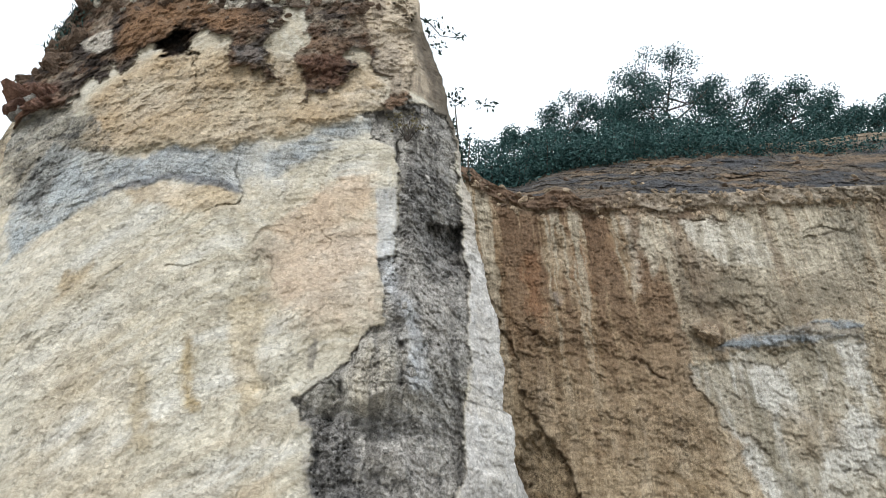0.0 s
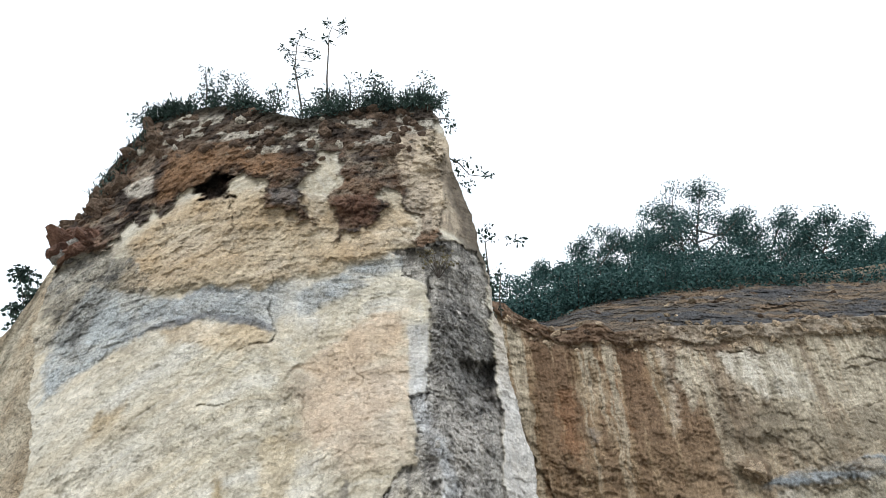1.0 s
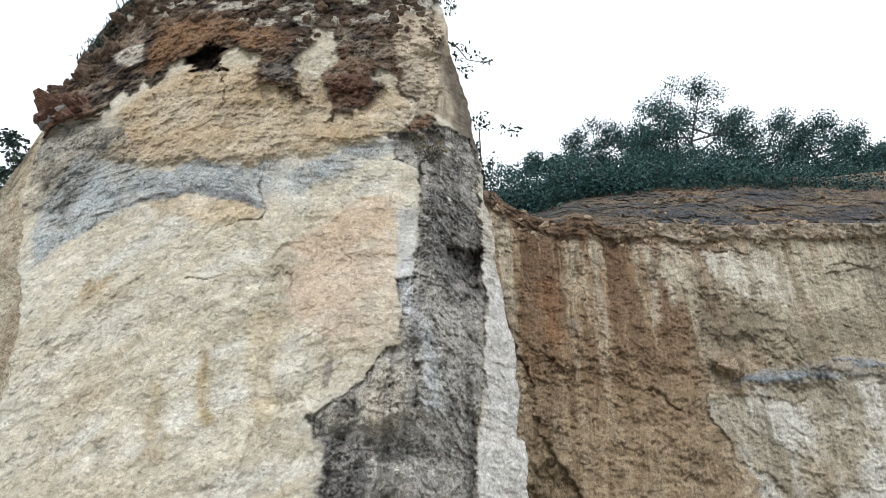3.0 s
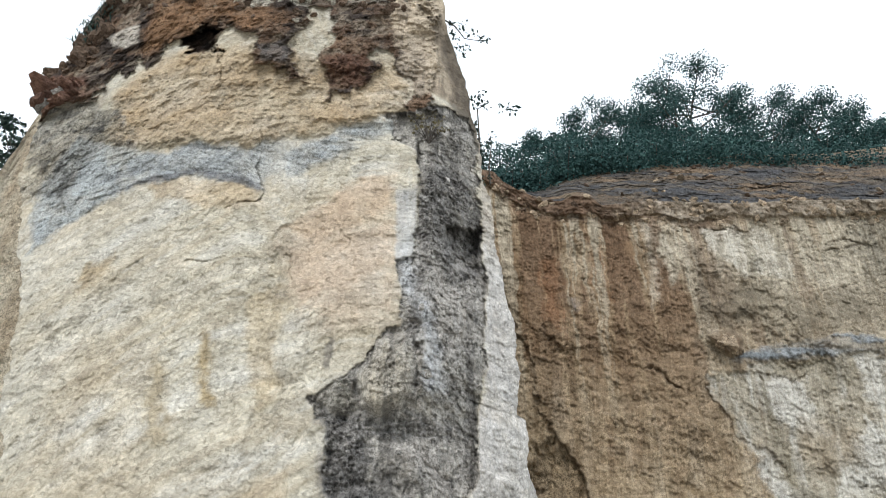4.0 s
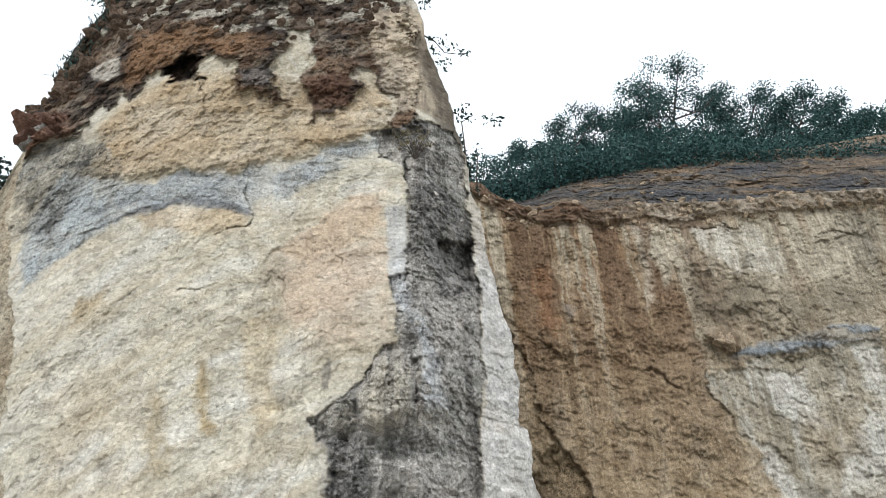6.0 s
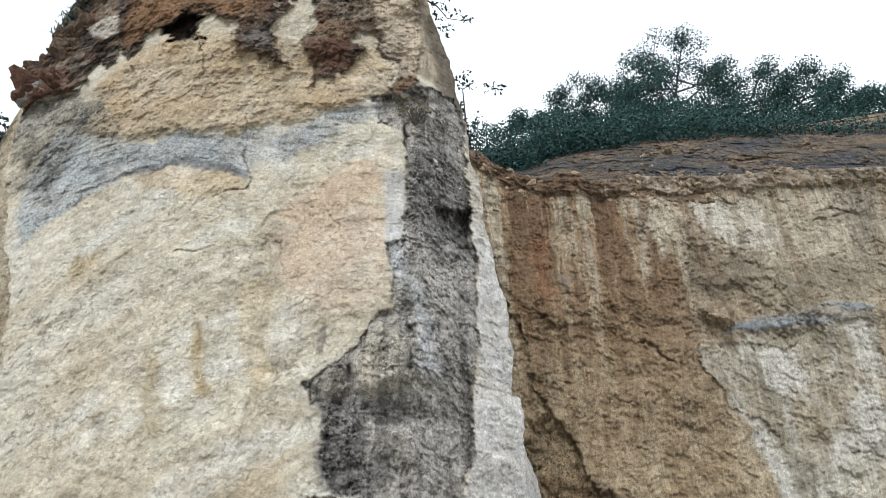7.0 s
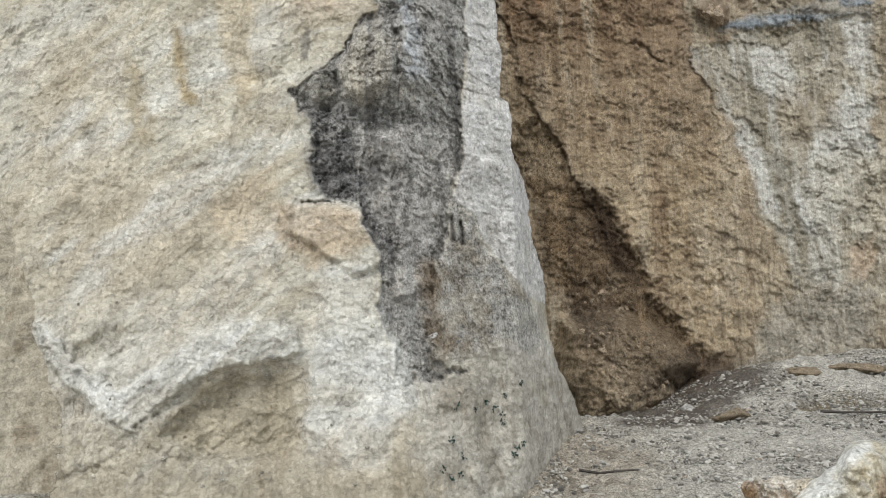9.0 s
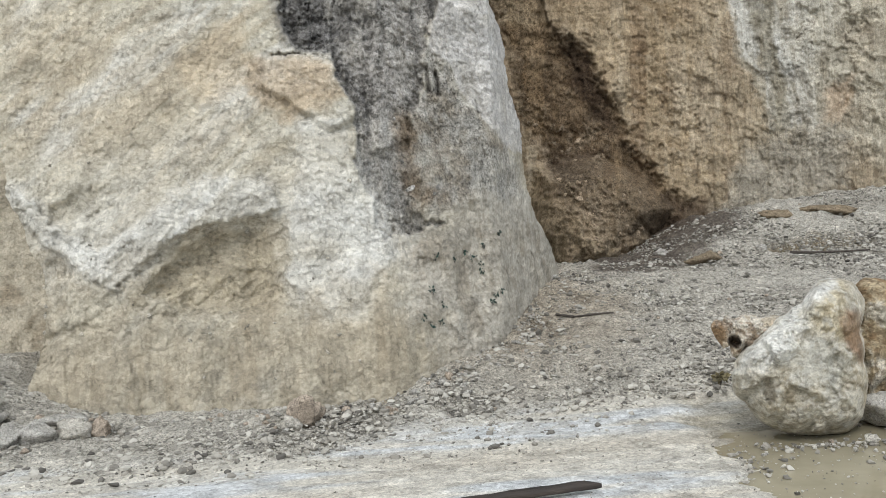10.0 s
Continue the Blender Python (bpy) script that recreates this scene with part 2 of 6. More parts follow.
LEAF_DRY = leaf_material("leaf_dry", (0.10, 0.085, 0.05), (0.20, 0.17, 0.09))
BARK = rock_material("bark", 4.0, (0.09, 0.078, 0.068))
WATER, WOOD = water_material(), wood_material()

# beds of the rock
CREAM, WHITE, OCHRE = (0.487, 0.450, 0.362), (0.60, 0.585, 0.535), (0.43, 0.325, 0.21)
BROWN, DARK, GREY, BLUE = (0.115, 0.070, 0.047), (0.042, 0.035, 0.032), (0.39, 0.37, 0.345), (0.325, 0.36, 0.385)


# ---------------------------------------------------------------- the rock pillar
def pillar_depth(x, z):
    y = 7.4 + 0.13 * z + 0.05 * np.maximum(0, -2 - x) ** 2
    y = y + 0.9 * np.maximum(0, x + 0.35)
    return y + 1.6 * np.maximum(0, x - 0.75)


def push(p, amount):
    """Relief: moves the face out towards the open yard in front of it."""
    way = np.array(EYE) - p
    return p + way / np.linalg.norm(way, axis=1)[:, None] * amount[:, None]


def edge(points):
    pts = sorted((z, x) for x, z in points)
    return lambda z: np.interp(z, [a for a, b in pts], [b for a, b in pts])


PILLAR_RIGHT = edge([(-0.58, 11.41), (-0.36, 10.36), (-0.12, 9.57), (0.06, 8.82), (0.21, 8.10), (0.40, 6.62), (0.57, 5.84), (0.67, 5.37), (0.79, 4.56), (0.70, 4.58), (0.78, 4.02), (0.97, 3.34), (1.14, 2.75), (1.20, 2.05), (1.32, 1.65), (1.62, 1.10), (2.10, 0.70), (2.40, 0.20)])
PILLAR_LEFT = edge([(-4.87, 11.88), (-5.25, 11.44), (-5.40, 10.79), (-5.65, 10.48), (-5.61, 9.83), (-5.91, 9.58), (-6.00, 9.32), (-5.75, 8.61), (-5.65, 7.58), (-5.19, 6.44), (-4.86, 5.61), (-4.75, 4.90), (-4.29, 3.65), (-4.01, 2.84), (-3.61, 1.90), (-3.35, 1.20), (-3.32, 0.80), (-3.48, 0.51), (-3.58, 0.23)])
PILLAR_TOP = edge([(b, a) for a, b in [(-4.87, 11.88), (-3.87, 11.77), (-2.58, 11.12), (-2.00, 11.32), (-1.32, 11.44), (-0.58, 11.45)]])


SURFACE = {}


def surface_at(which, x, z):
    """The place on a finished rock face at the plan's x and height z."""
    flat, p = SURFACE[which]
    return p[np.argmin((flat[:, 0] - x) ** 2 + (flat[:, 1] - z) ** 2)]


def rock_pillar():
    nf, nv, ns, nt = 500, 880, 14, 16
    cols = np.concatenate([np.zeros(ns), np.linspace(0, 1, nf), np.ones(ns)])
    back_c = np.concatenate([np.linspace(6, 0.15, ns), np.zeros(nf), np.linspace(0.15, 6, ns)])
    rows = np.concatenate([np.linspace(0, 1, nv), np.ones(nt)])
    back_r = np.concatenate([np.zeros(nv), np.linspace(0.1, 6.0, nt)])
    C, R = (a.ravel() for a in np.meshgrid(cols, rows))
    BC, BR = (a.ravel() for a in np.meshgrid(back_c, back_r))
    zmax = 11.5
    z = -0.4 + R * (zmax + 0.4)
    x = PILLAR_LEFT(z) + C * (PILLAR_RIGHT(z) - PILLAR_LEFT(z))
    z = z + smooth(0.8, 1, R) * (PILLAR_TOP(x) - zmax)
    jag = np.c_[z * 0 + 3, z * 0, z]
    x = x + smooth(0.90, 1, C) * 0.11 * fbm(jag, 2.2, 5, 0.65, 15) + smooth(0.10, 0, C) * 0.16 * fbm(jag, 1.6, 5, 0.65, 17)
    z = z + smooth(0.93, 1, R) * 0.13 * fbm(np.c_[x, z * 0, z * 0], 2.5, 5, 0.65, 19)
    p = np.c_[x, pillar_depth(x, z), z]
    on_face = ((BC + BR) == 0).astype(float)
    reg = Region(x, z, p)
    wx, wz = x + 0.12 * reg.wu, z + 0.12 * reg.wv

    # chipped facets at three sizes, and a slanting grain
    f1, e1 = facets(wx, wz * 1.3, 1.5, 1)
    f2, e2 = facets(wx + 0.1 * f1, wz * 1.3, 5.0, 11)
    slant = 0.70 * smooth(-1.0, -2.6, x)
    a, b = x * np.cos(slant) + z * np.sin(slant), z * np.cos(slant) - x * np.sin(slant)
    grain = fbm(np.c_[a * 1.1, p[:, 1], b * 4.5], 1.0, 5, 0.6, 61)
    lumps = fbm(p, (0.8, 0.8, 0.6), 3, 0.5, 5)
    fine = fbm(p, (14, 14, 11), 3, 0.65, 9)
    crease = fbm(p + 0.1 * np.c_[reg.wu, reg.wu, reg.wv], (2.2, 2.2, 3.0), 6, 0.62, 13, True)
    warp = p + 0.35 * np.c_[reg.wu, reg.wu, reg.wv]
    spall = terrace(fbm(warp, (0.9, 0.9, 0.9), 5, 0.55, 14), 0.16) + 0.45 * terrace(fbm(np.c_[a * 1.8, p[:, 1], b * 3.2] + 0.2 * reg.wu[:, None], 1.0, 5, 0.58, 16), 0.22)
    chips = terrace(fbm(warp, (5, 5, 6), 4, 0.6, 18), 0.3)
    coarse = smooth(-0.05, 0.35, fbm(p, (0.7, 0.7, 0.9), 4, 0.6, 12)) * (0.5 + 0.5 * smooth(5.5, 3.5, z))
    relief = 0.20 * lumps + (0.010 + 0.010 * coarse) * (grain + crease) + (0.075 + 0.03 * coarse) * spall + (0.003 + 0.007 * coarse) * chips + (0.003 + 0.005 * coarse) * fine + 0.02 * f1 + 0.007 * f2

    flaked = smooth(0.06, 0.35, fbm(p, (0.9, 0.9, 1.1), 4, 0.6, 20))
    flake = terrace(fbm(np.c_[a * 2.6, p[:, 1], b * 5.5] + 0.25 * reg.wv[:, None], 1.0, 5, 0.6, 24), 0.26, 0.10)
    relief += (0.004 + 0.018 * flaked) * flake

    # the fresh cut face
    col = np.tile(np.array(CREAM), (len(x), 1))
    crag = 0.05 + 0.13 * coarse
    n1 = fbm(p, (0.9, 0.9, 0.7), 4, 0.55, 11)
    n2 = fbm(np.c_[a * 0.7, p[:, 1], b * 2.2], 1.0, 4, 0.6, 23)
    n3 = fbm(p, (3, 3, 0.6), 4, 0.6, 29)
    tint(col, smooth(0.0, 0.5, n1) * 0.18, OCHRE)
    tint(col, smooth(0.0, 0.5, n2) * 0.7, WHITE)
    tint(col, smooth(0.1, 0.5, -n2) * 0.4, (0.40, 0.335, 0.23))
    tint(col, smooth(0.15, 0.5, n3) * 0.25, (0.36, 0.31, 0.235))
    scrape = fbm(np.c_[a * 1.3 + 0.3 * reg.wu, p[:, 1], b * 6.5], 1.0, 5, 0.66, 25)
    tint(col, smooth(0.08, 0.35, scrape) * 0.4, (0.37, 0.31, 0.225))
    tint(col, smooth(0.08, 0.35, -scrape) * 0.35, (0.60, 0.58, 0.52))
    relief += 0.018 * scrape
    tone = hash3(np.floor(spall / 0.072).astype(np.int64), np.zeros(len(x), np.int64), np.zeros(len(x), np.int64), 3)
    col *= (1 + 0.07 * tone)[:, None]
    tint(col, smooth(0.2, 0.5, chips) * (0.08 + 0.25 * coarse), (0.36, 0.30, 0.215))
    pitted = smooth(0.2, 0.5, fbm(p, 3.2, 5, 0.65, 35)) * smooth(5.2, 3.2, z)
    tint(col, pitted * 0.25, (0.36, 0.29, 0.21))
    crag += pitted * 0.12
    whiter = reg([(-5.05, 6.09), (-4.54, 6.52), (-3.70, 6.77), (-3.13, 6.41), (-3.43, 5.37), (-3.92, 4.60), (-4.31, 4.01), (-4.81, 5.04)], 0.5, 0.5) + reg([(-1.78, 5.67), (-1.34, 5.99), (-0.71, 5.72), (-0.72, 5.17), (-1.28, 4.58), (-1.62, 4.62)], 0.3, 0.3) + reg([(-2.32, 6.99), (-1.51, 7.33), (-1.37, 7.29), (-1.68, 6.68), (-2.00, 6.26), (-2.28, 6.41)], 0.15, 0.2)
    tint(col, np.clip(whiter, 0, 1) * (0.28 + 0.35 * n2), WHITE)
    # ochre rock between the cap and the blue-grey band
    above = reg([(-4.51, 7.96), (-4.56, 8.92), (-4.12, 9.40), (-3.35, 9.59), (-1.43, 9.18), (-0.99, 9.31), (-0.63, 8.36), (-1.32, 8.08), (-2.39, 7.75), (-2.63, 7.57), (-3.26, 7.82), (-4.23, 7.82)], 0.1, 0.1)
    tint(col, above * (0.7 + 0.5 * fbm(p, 1.6, 4, 0.6, 37)), (0.385, 0.285, 0.175))
    relief += above * (0.10 + 0.05 * f1 + 0.02 * f2 + 0.07 * crease + 0.02 * fine)
    crag += above * 0.3
    # stains
    for patch, rgb, k in (
        ([(-3.82, 7.20), (-3.19, 7.22), (-2.36, 7.03), (-2.36, 6.82), (-2.73, 6.69), (-3.25, 6.91), (-3.59, 6.89)], (0.42, 0.32, 0.20), 0.6),
        ([(-1.46, 6.94), (-1.23, 7.25), (-0.96, 7.26), (-0.78, 7.05), (-0.85, 6.71), (-1.27, 6.45), (-1.63, 6.28), (-2.03, 6.42)], (0.45, 0.32, 0.21), 0.6),
        ([(-1.85, 6.11), (-0.78, 6.63), (-0.67, 6.01), (-1.08, 5.85), (-1.74, 5.39)], (0.48, 0.385, 0.295), 0.7),
        ([(-2.66, 5.06), (-2.57, 5.06), (-2.38, 4.29), (-2.50, 4.29)], (0.34, 0.265, 0.15), 1.0),
        ([(-3.14, 4.80), (-2.92, 4.66), (-2.76, 3.83), (-2.93, 3.89)], (0.36, 0.30, 0.20), 0.8),
        ([(-4.27, 5.86), (-4.11, 5.99), (-3.91, 6.09), (-3.91, 5.90), (-4.11, 5.69)], (0.36, 0.28, 0.17), 0.8),
        ([(-2.30, 5.51), (-1.90, 5.67), (-1.76, 4.50), (-1.90, 4.03), (-2.08, 4.73)], (0.44, 0.35, 0.22), 0.5),
        ([(-1.55, 3.26), (-0.81, 3.19), (-0.65, 2.86), (-1.21, 2.66), (-1.53, 2.88)], (0.45, 0.35, 0.24), 0.7),
        ([(-2.18, 3.21), (-1.57, 3.59), (-1.48, 2.98), (-1.94, 2.78)], (0.43, 0.34, 0.23), 0.5),
    ):
        tint(col, reg(patch, 0.06, 0.09) * k, rgb)
    peach = reg([(-1.94, 6.34), (-1.35, 7.09), (-0.84, 7.36), (-0.70, 5.98), (-0.72, 5.33), (-1.23, 5.12), (-1.78, 5.32)], 0.15, 0.15)
    tint(col, peach * (0.55 + 0.4 * n3), (0.50, 0.395, 0.295))

    # brown cap
    cap = [(-6.38, 9.62), (-5.84, 8.79), (-5.65, 8.79), (-5.40, 8.83), (-5.02, 8.63), (-5.05, 8.89), (-4.84, 8.97), (-4.80, 9.25), (-4.51, 9.15), (-4.46, 9.47), (-4.19, 9.21), (-4.12, 9.40), (-4.04, 9.81), (-3.84, 9.77), (-3.71, 9.48), (-3.44, 9.45), (-3.38, 9.72), (-3.33, 9.95), (-3.19, 10.00), (-3.00, 9.87), (-2.82, 9.73), (-2.75, 9.26), (-2.47, 9.09), (-2.18, 8.91), (-2.39, 9.49), (-2.29, 10.12), (-2.19, 10.28), (-1.86, 10.23), (-1.80, 9.74), (-1.91, 9.39), (-1.89, 9.11), (-1.81, 8.89), (-1.82, 8.57), (-1.69, 8.79), (-1.39, 8.75), (-1.23, 8.81), (-1.28, 9.19), (-1.39, 9.30), (-1.25, 9.42), (-1.07, 9.37), (-0.86, 8.99), (-0.70, 8.78), (-0.63, 8.36), (-0.31, 8.31), (-0.57, 10.63), (-0.29, 12.49), (-9.64, 17.47), (-6.82, 10.23)]
    m = reg(cap, 0.03, 0.17)
    blotch = fbm(p, 2.6, 5, 0.65, 31)
    tint(col, m * 0.97, BROWN)
    tint(col, m * smooth(-0.02, 0.12, blotch) * 0.9, DARK)
    tint(col, m * smooth(0.08, 0.3, -blotch) * 0.6, (0.22, 0.145, 0.095))
    tint(col, m * smooth(0.18, 0.35, fbm(p, (3.5, 3.5, 5), 5, 0.65, 32)) * 0.6, (0.30, 0.255, 0.20))
    russet = reg([(-4.62, 10.11), (-4.48, 10.73), (-3.69, 10.78), (-2.85, 10.36), (-2.48, 10.09), (-2.84, 9.86), (-3.39, 10.15), (-3.61, 10.05), (-3.99, 9.86), (-4.30, 9.44)], 0.1, 0.15)
    tint(col, russet * 0.85, (0.25, 0.145, 0.08))
    pale = reg([(-5.15, 10.07), (-4.91, 10.19), (-4.71, 10.26), (-4.60, 9.84), (-4.74, 9.77), (-4.99, 9.86)], 0.03, 0.05)
    tint(col, pale, (0.50, 0.46, 0.40))
    tint(col, reg([(-2.77, 9.55), (-2.44, 9.61), (-2.33, 9.15), (-2.67, 9.26)], 0.03, 0.08) * 0.7, (0.17, 0.16, 0.155))
    tint(col, reg([(-1.87, 9.33), (-1.38, 9.41), (-1.25, 8.86), (-1.69, 8.79), (-1.77, 8.73)], 0.05, 0.08) * 0.8, (0.105, 0.055, 0.038))
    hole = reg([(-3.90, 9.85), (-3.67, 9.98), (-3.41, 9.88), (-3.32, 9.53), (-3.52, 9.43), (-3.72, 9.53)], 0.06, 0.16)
    # the hole's shade, tinted into the rock colour besides its relief
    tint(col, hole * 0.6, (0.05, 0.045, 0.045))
    side = reg([(-1.06, 10.76), (-0.51, 10.82), (-0.12, 10.04), (0.14, 9.35), (0.16, 8.66), (-0.27, 8.64), (-0.55, 8.63), (-0.71, 8.74), (-0.86, 9.16), (-0.97, 9.87)], 0.06, 0.10)
    smear = fbm(np.c_[x, p[:, 1] * 0, z], (5.5, 1, 0.5), 5, 0.66, 38)
    tint(col, np.clip(side * (1.1 + 0.3 * n3), 0, 1), (0.50, 0.42, 0.32))
    tint(col, side * smooth(0.05, 0.25, smear) * 0.7, (0.25, 0.205, 0.16))
    tint(col, side * smooth(-0.35, -0.7, x) * smooth(10.0, 9.2, z) * 0.5, (0.27, 0.235, 0.20))
    relief += side * 0.05 * smear
    crust = smooth(0.935, 0.975, C + 0.02 * reg.wu) * smooth(8.0, 8.4, z) * smooth(10.5, 9.6, z)
    tint(col, crust * 0.85, (0.075, 0.062, 0.05))
    topz = PILLAR_TOP(x) - z
    pieces = smooth(0.05, 0.2, fbm(p, (3, 3, 4.5), 4, 0.6, 41)) * smooth(1.1, 0.8, topz) * smooth(0.15, 0.35, topz)
    tint(col, pieces * 0.85 * (1 - side), (0.46, 0.43, 0.37))
    tint(col, m * smooth(1.3, 0.5, topz + 0.4 * blotch) * (1 - pieces) * (1 - side) * 0.7, (0.048, 0.038, 0.032))
    tint(col, smooth(0.4, 0.05, topz) * 0.8, (0.030, 0.028, 0.020))
    crag = np.maximum(crag, m) * (1 - 0.65 * side)
    lip = reg([(-6.14, 9.53), (-5.28, 9.37), (-5.07, 8.89), (-5.38, 8.80), (-5.77, 8.75)], 0.06, 0.05)
    tint(col, lip * (0.6 + 0.5 * n3), (0.16, 0.075, 0.05))
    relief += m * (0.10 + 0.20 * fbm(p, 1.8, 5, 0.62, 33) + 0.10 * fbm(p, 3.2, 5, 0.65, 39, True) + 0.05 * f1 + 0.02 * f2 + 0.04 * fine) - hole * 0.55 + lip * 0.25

    # blue-grey band
    band = [(-4.97, 8.15), (-4.55, 7.87), (-4.21, 7.77), (-3.65, 7.64), (-3.25, 7.77), (-2.94, 7.69), (-2.63, 7.52), (-2.38, 7.71), (-1.85, 7.87), (-1.58, 7.93), (-1.32, 8.11), (-0.77, 8.26), (-0.88, 7.91), (-1.29, 7.80), (-1.36, 7.56), (-1.53, 7.48), (-1.79, 7.40), (-1.97, 7.31), (-2.16, 7.24), (-2.32, 6.97), (-2.54, 7.07), (-2.84, 7.21), (-3.21, 7.31), (-3.35, 7.30), (-3.61, 7.21), (-3.87, 7.13), (-4.21, 7.03), (-4.38, 6.88), (-4.59, 6.65), (-4.74, 6.46), (-5.00, 6.25), (-5.22, 6.87), (-5.23, 7.51)]
    m = reg(band, 0.06, 0.10)
    layers = fbm(np.c_[x, p[:, 1], z - 0.25 * np.sin(x * 1.3)], (1.2, 1.2, 10), 4, 0.6, 43)
    m = m * (1 - 0.85 * smooth(-2.6, -1.9, x))
    m = np.maximum(m, 0.95 * reg([(-2.14, 7.57), (-1.76, 7.80), (-1.37, 8.04), (-0.89, 8.24), (-0.81, 8.05), (-1.27, 7.72), (-1.72, 7.44), (-2.03, 7.21)], 0.06, 0.08) * smooth(-0.5, -0.1, layers))
    tint(col, m * (0.82 + 0.25 * n3), BLUE)
    tint(col, m * smooth(-3.6, -4.6, x) * 0.6, (0.40, 0.43, 0.43))
    tint(col, m * smooth(0.1, 0.45, fbm(p, 2.2, 5, 0.6, 45)) * 0.5, (0.40, 0.375, 0.32))
    tint(col, m * smooth(0.05, 0.45, layers) * 0.4, (0.38, 0.39, 0.385))
    tint(col, m * smooth(0.1, 0.45, -layers) * 0.45, (0.20, 0.215, 0.23))
    foot = reg([(-4.18, 7.06), (-3.89, 7.20), (-3.55, 7.28), (-3.22, 7.35), (-2.71, 7.25), (-2.34, 7.09), (-2.29, 6.97), (-2.53, 7.04), (-3.20, 7.26), (-3.60, 7.18)], 0.025, 0.04)
    # shaded line under the band's lower edge, put into the colour
    tint(col, np.clip(foot, 0, 1) * 0.8, (0.15, 0.157, 0.17))
    relief += m * (0.03 + 0.035 * layers + 0.015 * terrace(layers, 0.2, 0.1) + 0.02 * f2)
    crag = np.maximum(crag, m * 0.7)
    stain = reg([(-5.84, 8.68), (-5.07, 8.64), (-4.39, 8.35), (-4.16, 7.86), (-4.46, 7.84), (-4.72, 7.42), (-4.87, 6.99), (-5.34, 7.16), (-5.60, 7.79)], 0.10, 0.2)
    tint(col, stain * (0.55 + 0.5 * n3), (0.20, 0.195, 0.175))
    tint(col, stain * smooth(0.0, 0.25, fbm(p, (4, 4, 5), 5, 0.68, 47)) * 0.8, (0.065, 0.064, 0.062))
    tint(col, stain * smooth(0.08, 0.3, fbm(np.c_[x, p[:, 1] * 0, z], (5, 1, 0.8), 5, 0.66, 49)) * 0.6, (0.42, 0.41, 0.38))
    relief += stain * 0.08 * fbm(p, (3.5, 3.5, 4.5), 5, 0.65, 48, True)
    crag = np.maximum(crag, stain * 0.9)

    # old weathered edge
    old = [(-0.67, 8.36), (-0.28, 8.44), (0.01, 8.58), (0.15, 8.08), (0.24, 7.03), (0.28, 6.39), (0.31, 5.42), (0.29, 4.75), (0.22, 4.53), (0.20, 3.87), (0.10, 3.37), (0.02, 3.01), (-0.03, 2.79), (-0.15, 1.84), (0.21, 1.69), (-0.36, 1.56), (-0.45, 1.66), (-0.49, 2.02), (-0.55, 2.22), (-0.52, 2.54), (-0.55, 2.75), (-0.68, 2.97), (-0.76, 3.24), (-1.08, 3.30), (-1.16, 3.47), (-1.21, 3.87), (-1.27, 4.20), (-1.31, 4.22), (-1.36, 4.35), (-1.45, 4.42), (-1.30, 4.52), (-1.25, 4.58), (-1.12, 4.63), (-1.05, 4.74), (-0.93, 4.81), (-0.83, 5.00), (-0.78, 5.17), (-0.60, 5.18), (-0.63, 5.44), (-0.62, 5.72), (-0.70, 6.01), (-0.50, 6.10), (-0.49, 6.57), (-0.52, 7.33), (-0.58, 7.69), (-0.87, 7.81), (-0.98, 8.25)]
    m = reg(old, 0.012, 0.075)
    speck = fbm(p, (8, 8, 5), 5, 0.75, 51)
    speck2 = fbm(p, (1.6, 1.6, 0.8), 4, 0.6, 57)
    blocks = terrace(fbm(warp, (2.4, 2.4, 1.7), 6, 0.66, 56), 0.2, 0.12)
    runs = fbm(np.c_[x + 0.04 * reg.wu, p[:, 1] * 0, z], (9, 1, 0.7), 5, 0.66, 58)
    tint(col, m * 0.97, (0.43, 0.412, 0.382))
    tint(col, m * smooth(0.03, 0.25, speck) * (0.45 + 0.6 * speck2), (0.105, 0.10, 0.095))
    tint(col, m * smooth(0.06, 0.25, runs) * 0.55, (0.42, 0.405, 0.38))
    tint(col, m * smooth(0.06, 0.22, -runs) * 0.65, (0.11, 0.105, 0.10))
    tint(col, m * smooth(0.05, 0.3, blocks) * 0.5, (0.40, 0.38, 0.35))
    tint(col, m * smooth(0.08, 0.3, -blocks) * 0.4, (0.12, 0.116, 0.112))
    streak = reg([(-0.66, 5.98), (-0.46, 6.02), (-0.31, 5.48), (-0.16, 4.88), (-0.17, 4.44), (-0.31, 4.45), (-0.40, 5.05), (-0.51, 5.45)], 0.05, 0.08) + reg([(-0.77, 7.05), (-0.54, 7.06), (-0.52, 6.48), (-0.54, 6.06), (-0.70, 6.01)], 0.02, 0.03)
    tint(col, np.clip(streak, 0, 1) * (0.6 + 0.4 * n3), (0.43, 0.435, 0.44))
    knob_a = reg.dome([(-1.03, 4.66), (-0.90, 4.88), (-0.78, 5.13), (-0.52, 5.13), (-0.42, 4.81), (-0.41, 4.50), (-0.54, 4.27), (-0.76, 4.19), (-0.97, 4.31)], 0.2)
    knob_b = reg.dome([(-0.41, 4.86), (-0.18, 5.06), (0.26, 5.24), (0.29, 4.75), (0.09, 4.39), (-0.25, 4.33), (-0.41, 4.48)], 0.28)
    arm = reg.dome([(-1.42, 4.45), (-1.30, 4.64), (-1.06, 4.69), (-0.99, 4.36), (-1.03, 4.20), (-1.26, 4.26)], 0.16, 0.07)
    shank = reg.dome([(-0.62, 5.60), (-0.30, 5.95), (0.26, 6.10), (0.28, 5.00), (0.05, 4.55), (-0.30, 4.55), (-0.44, 4.95)], 0.45)
    tint(col, knob_a * np.clip(0.75 + 1.6 * runs, 0, 1), (0.47, 0.43, 0.355))
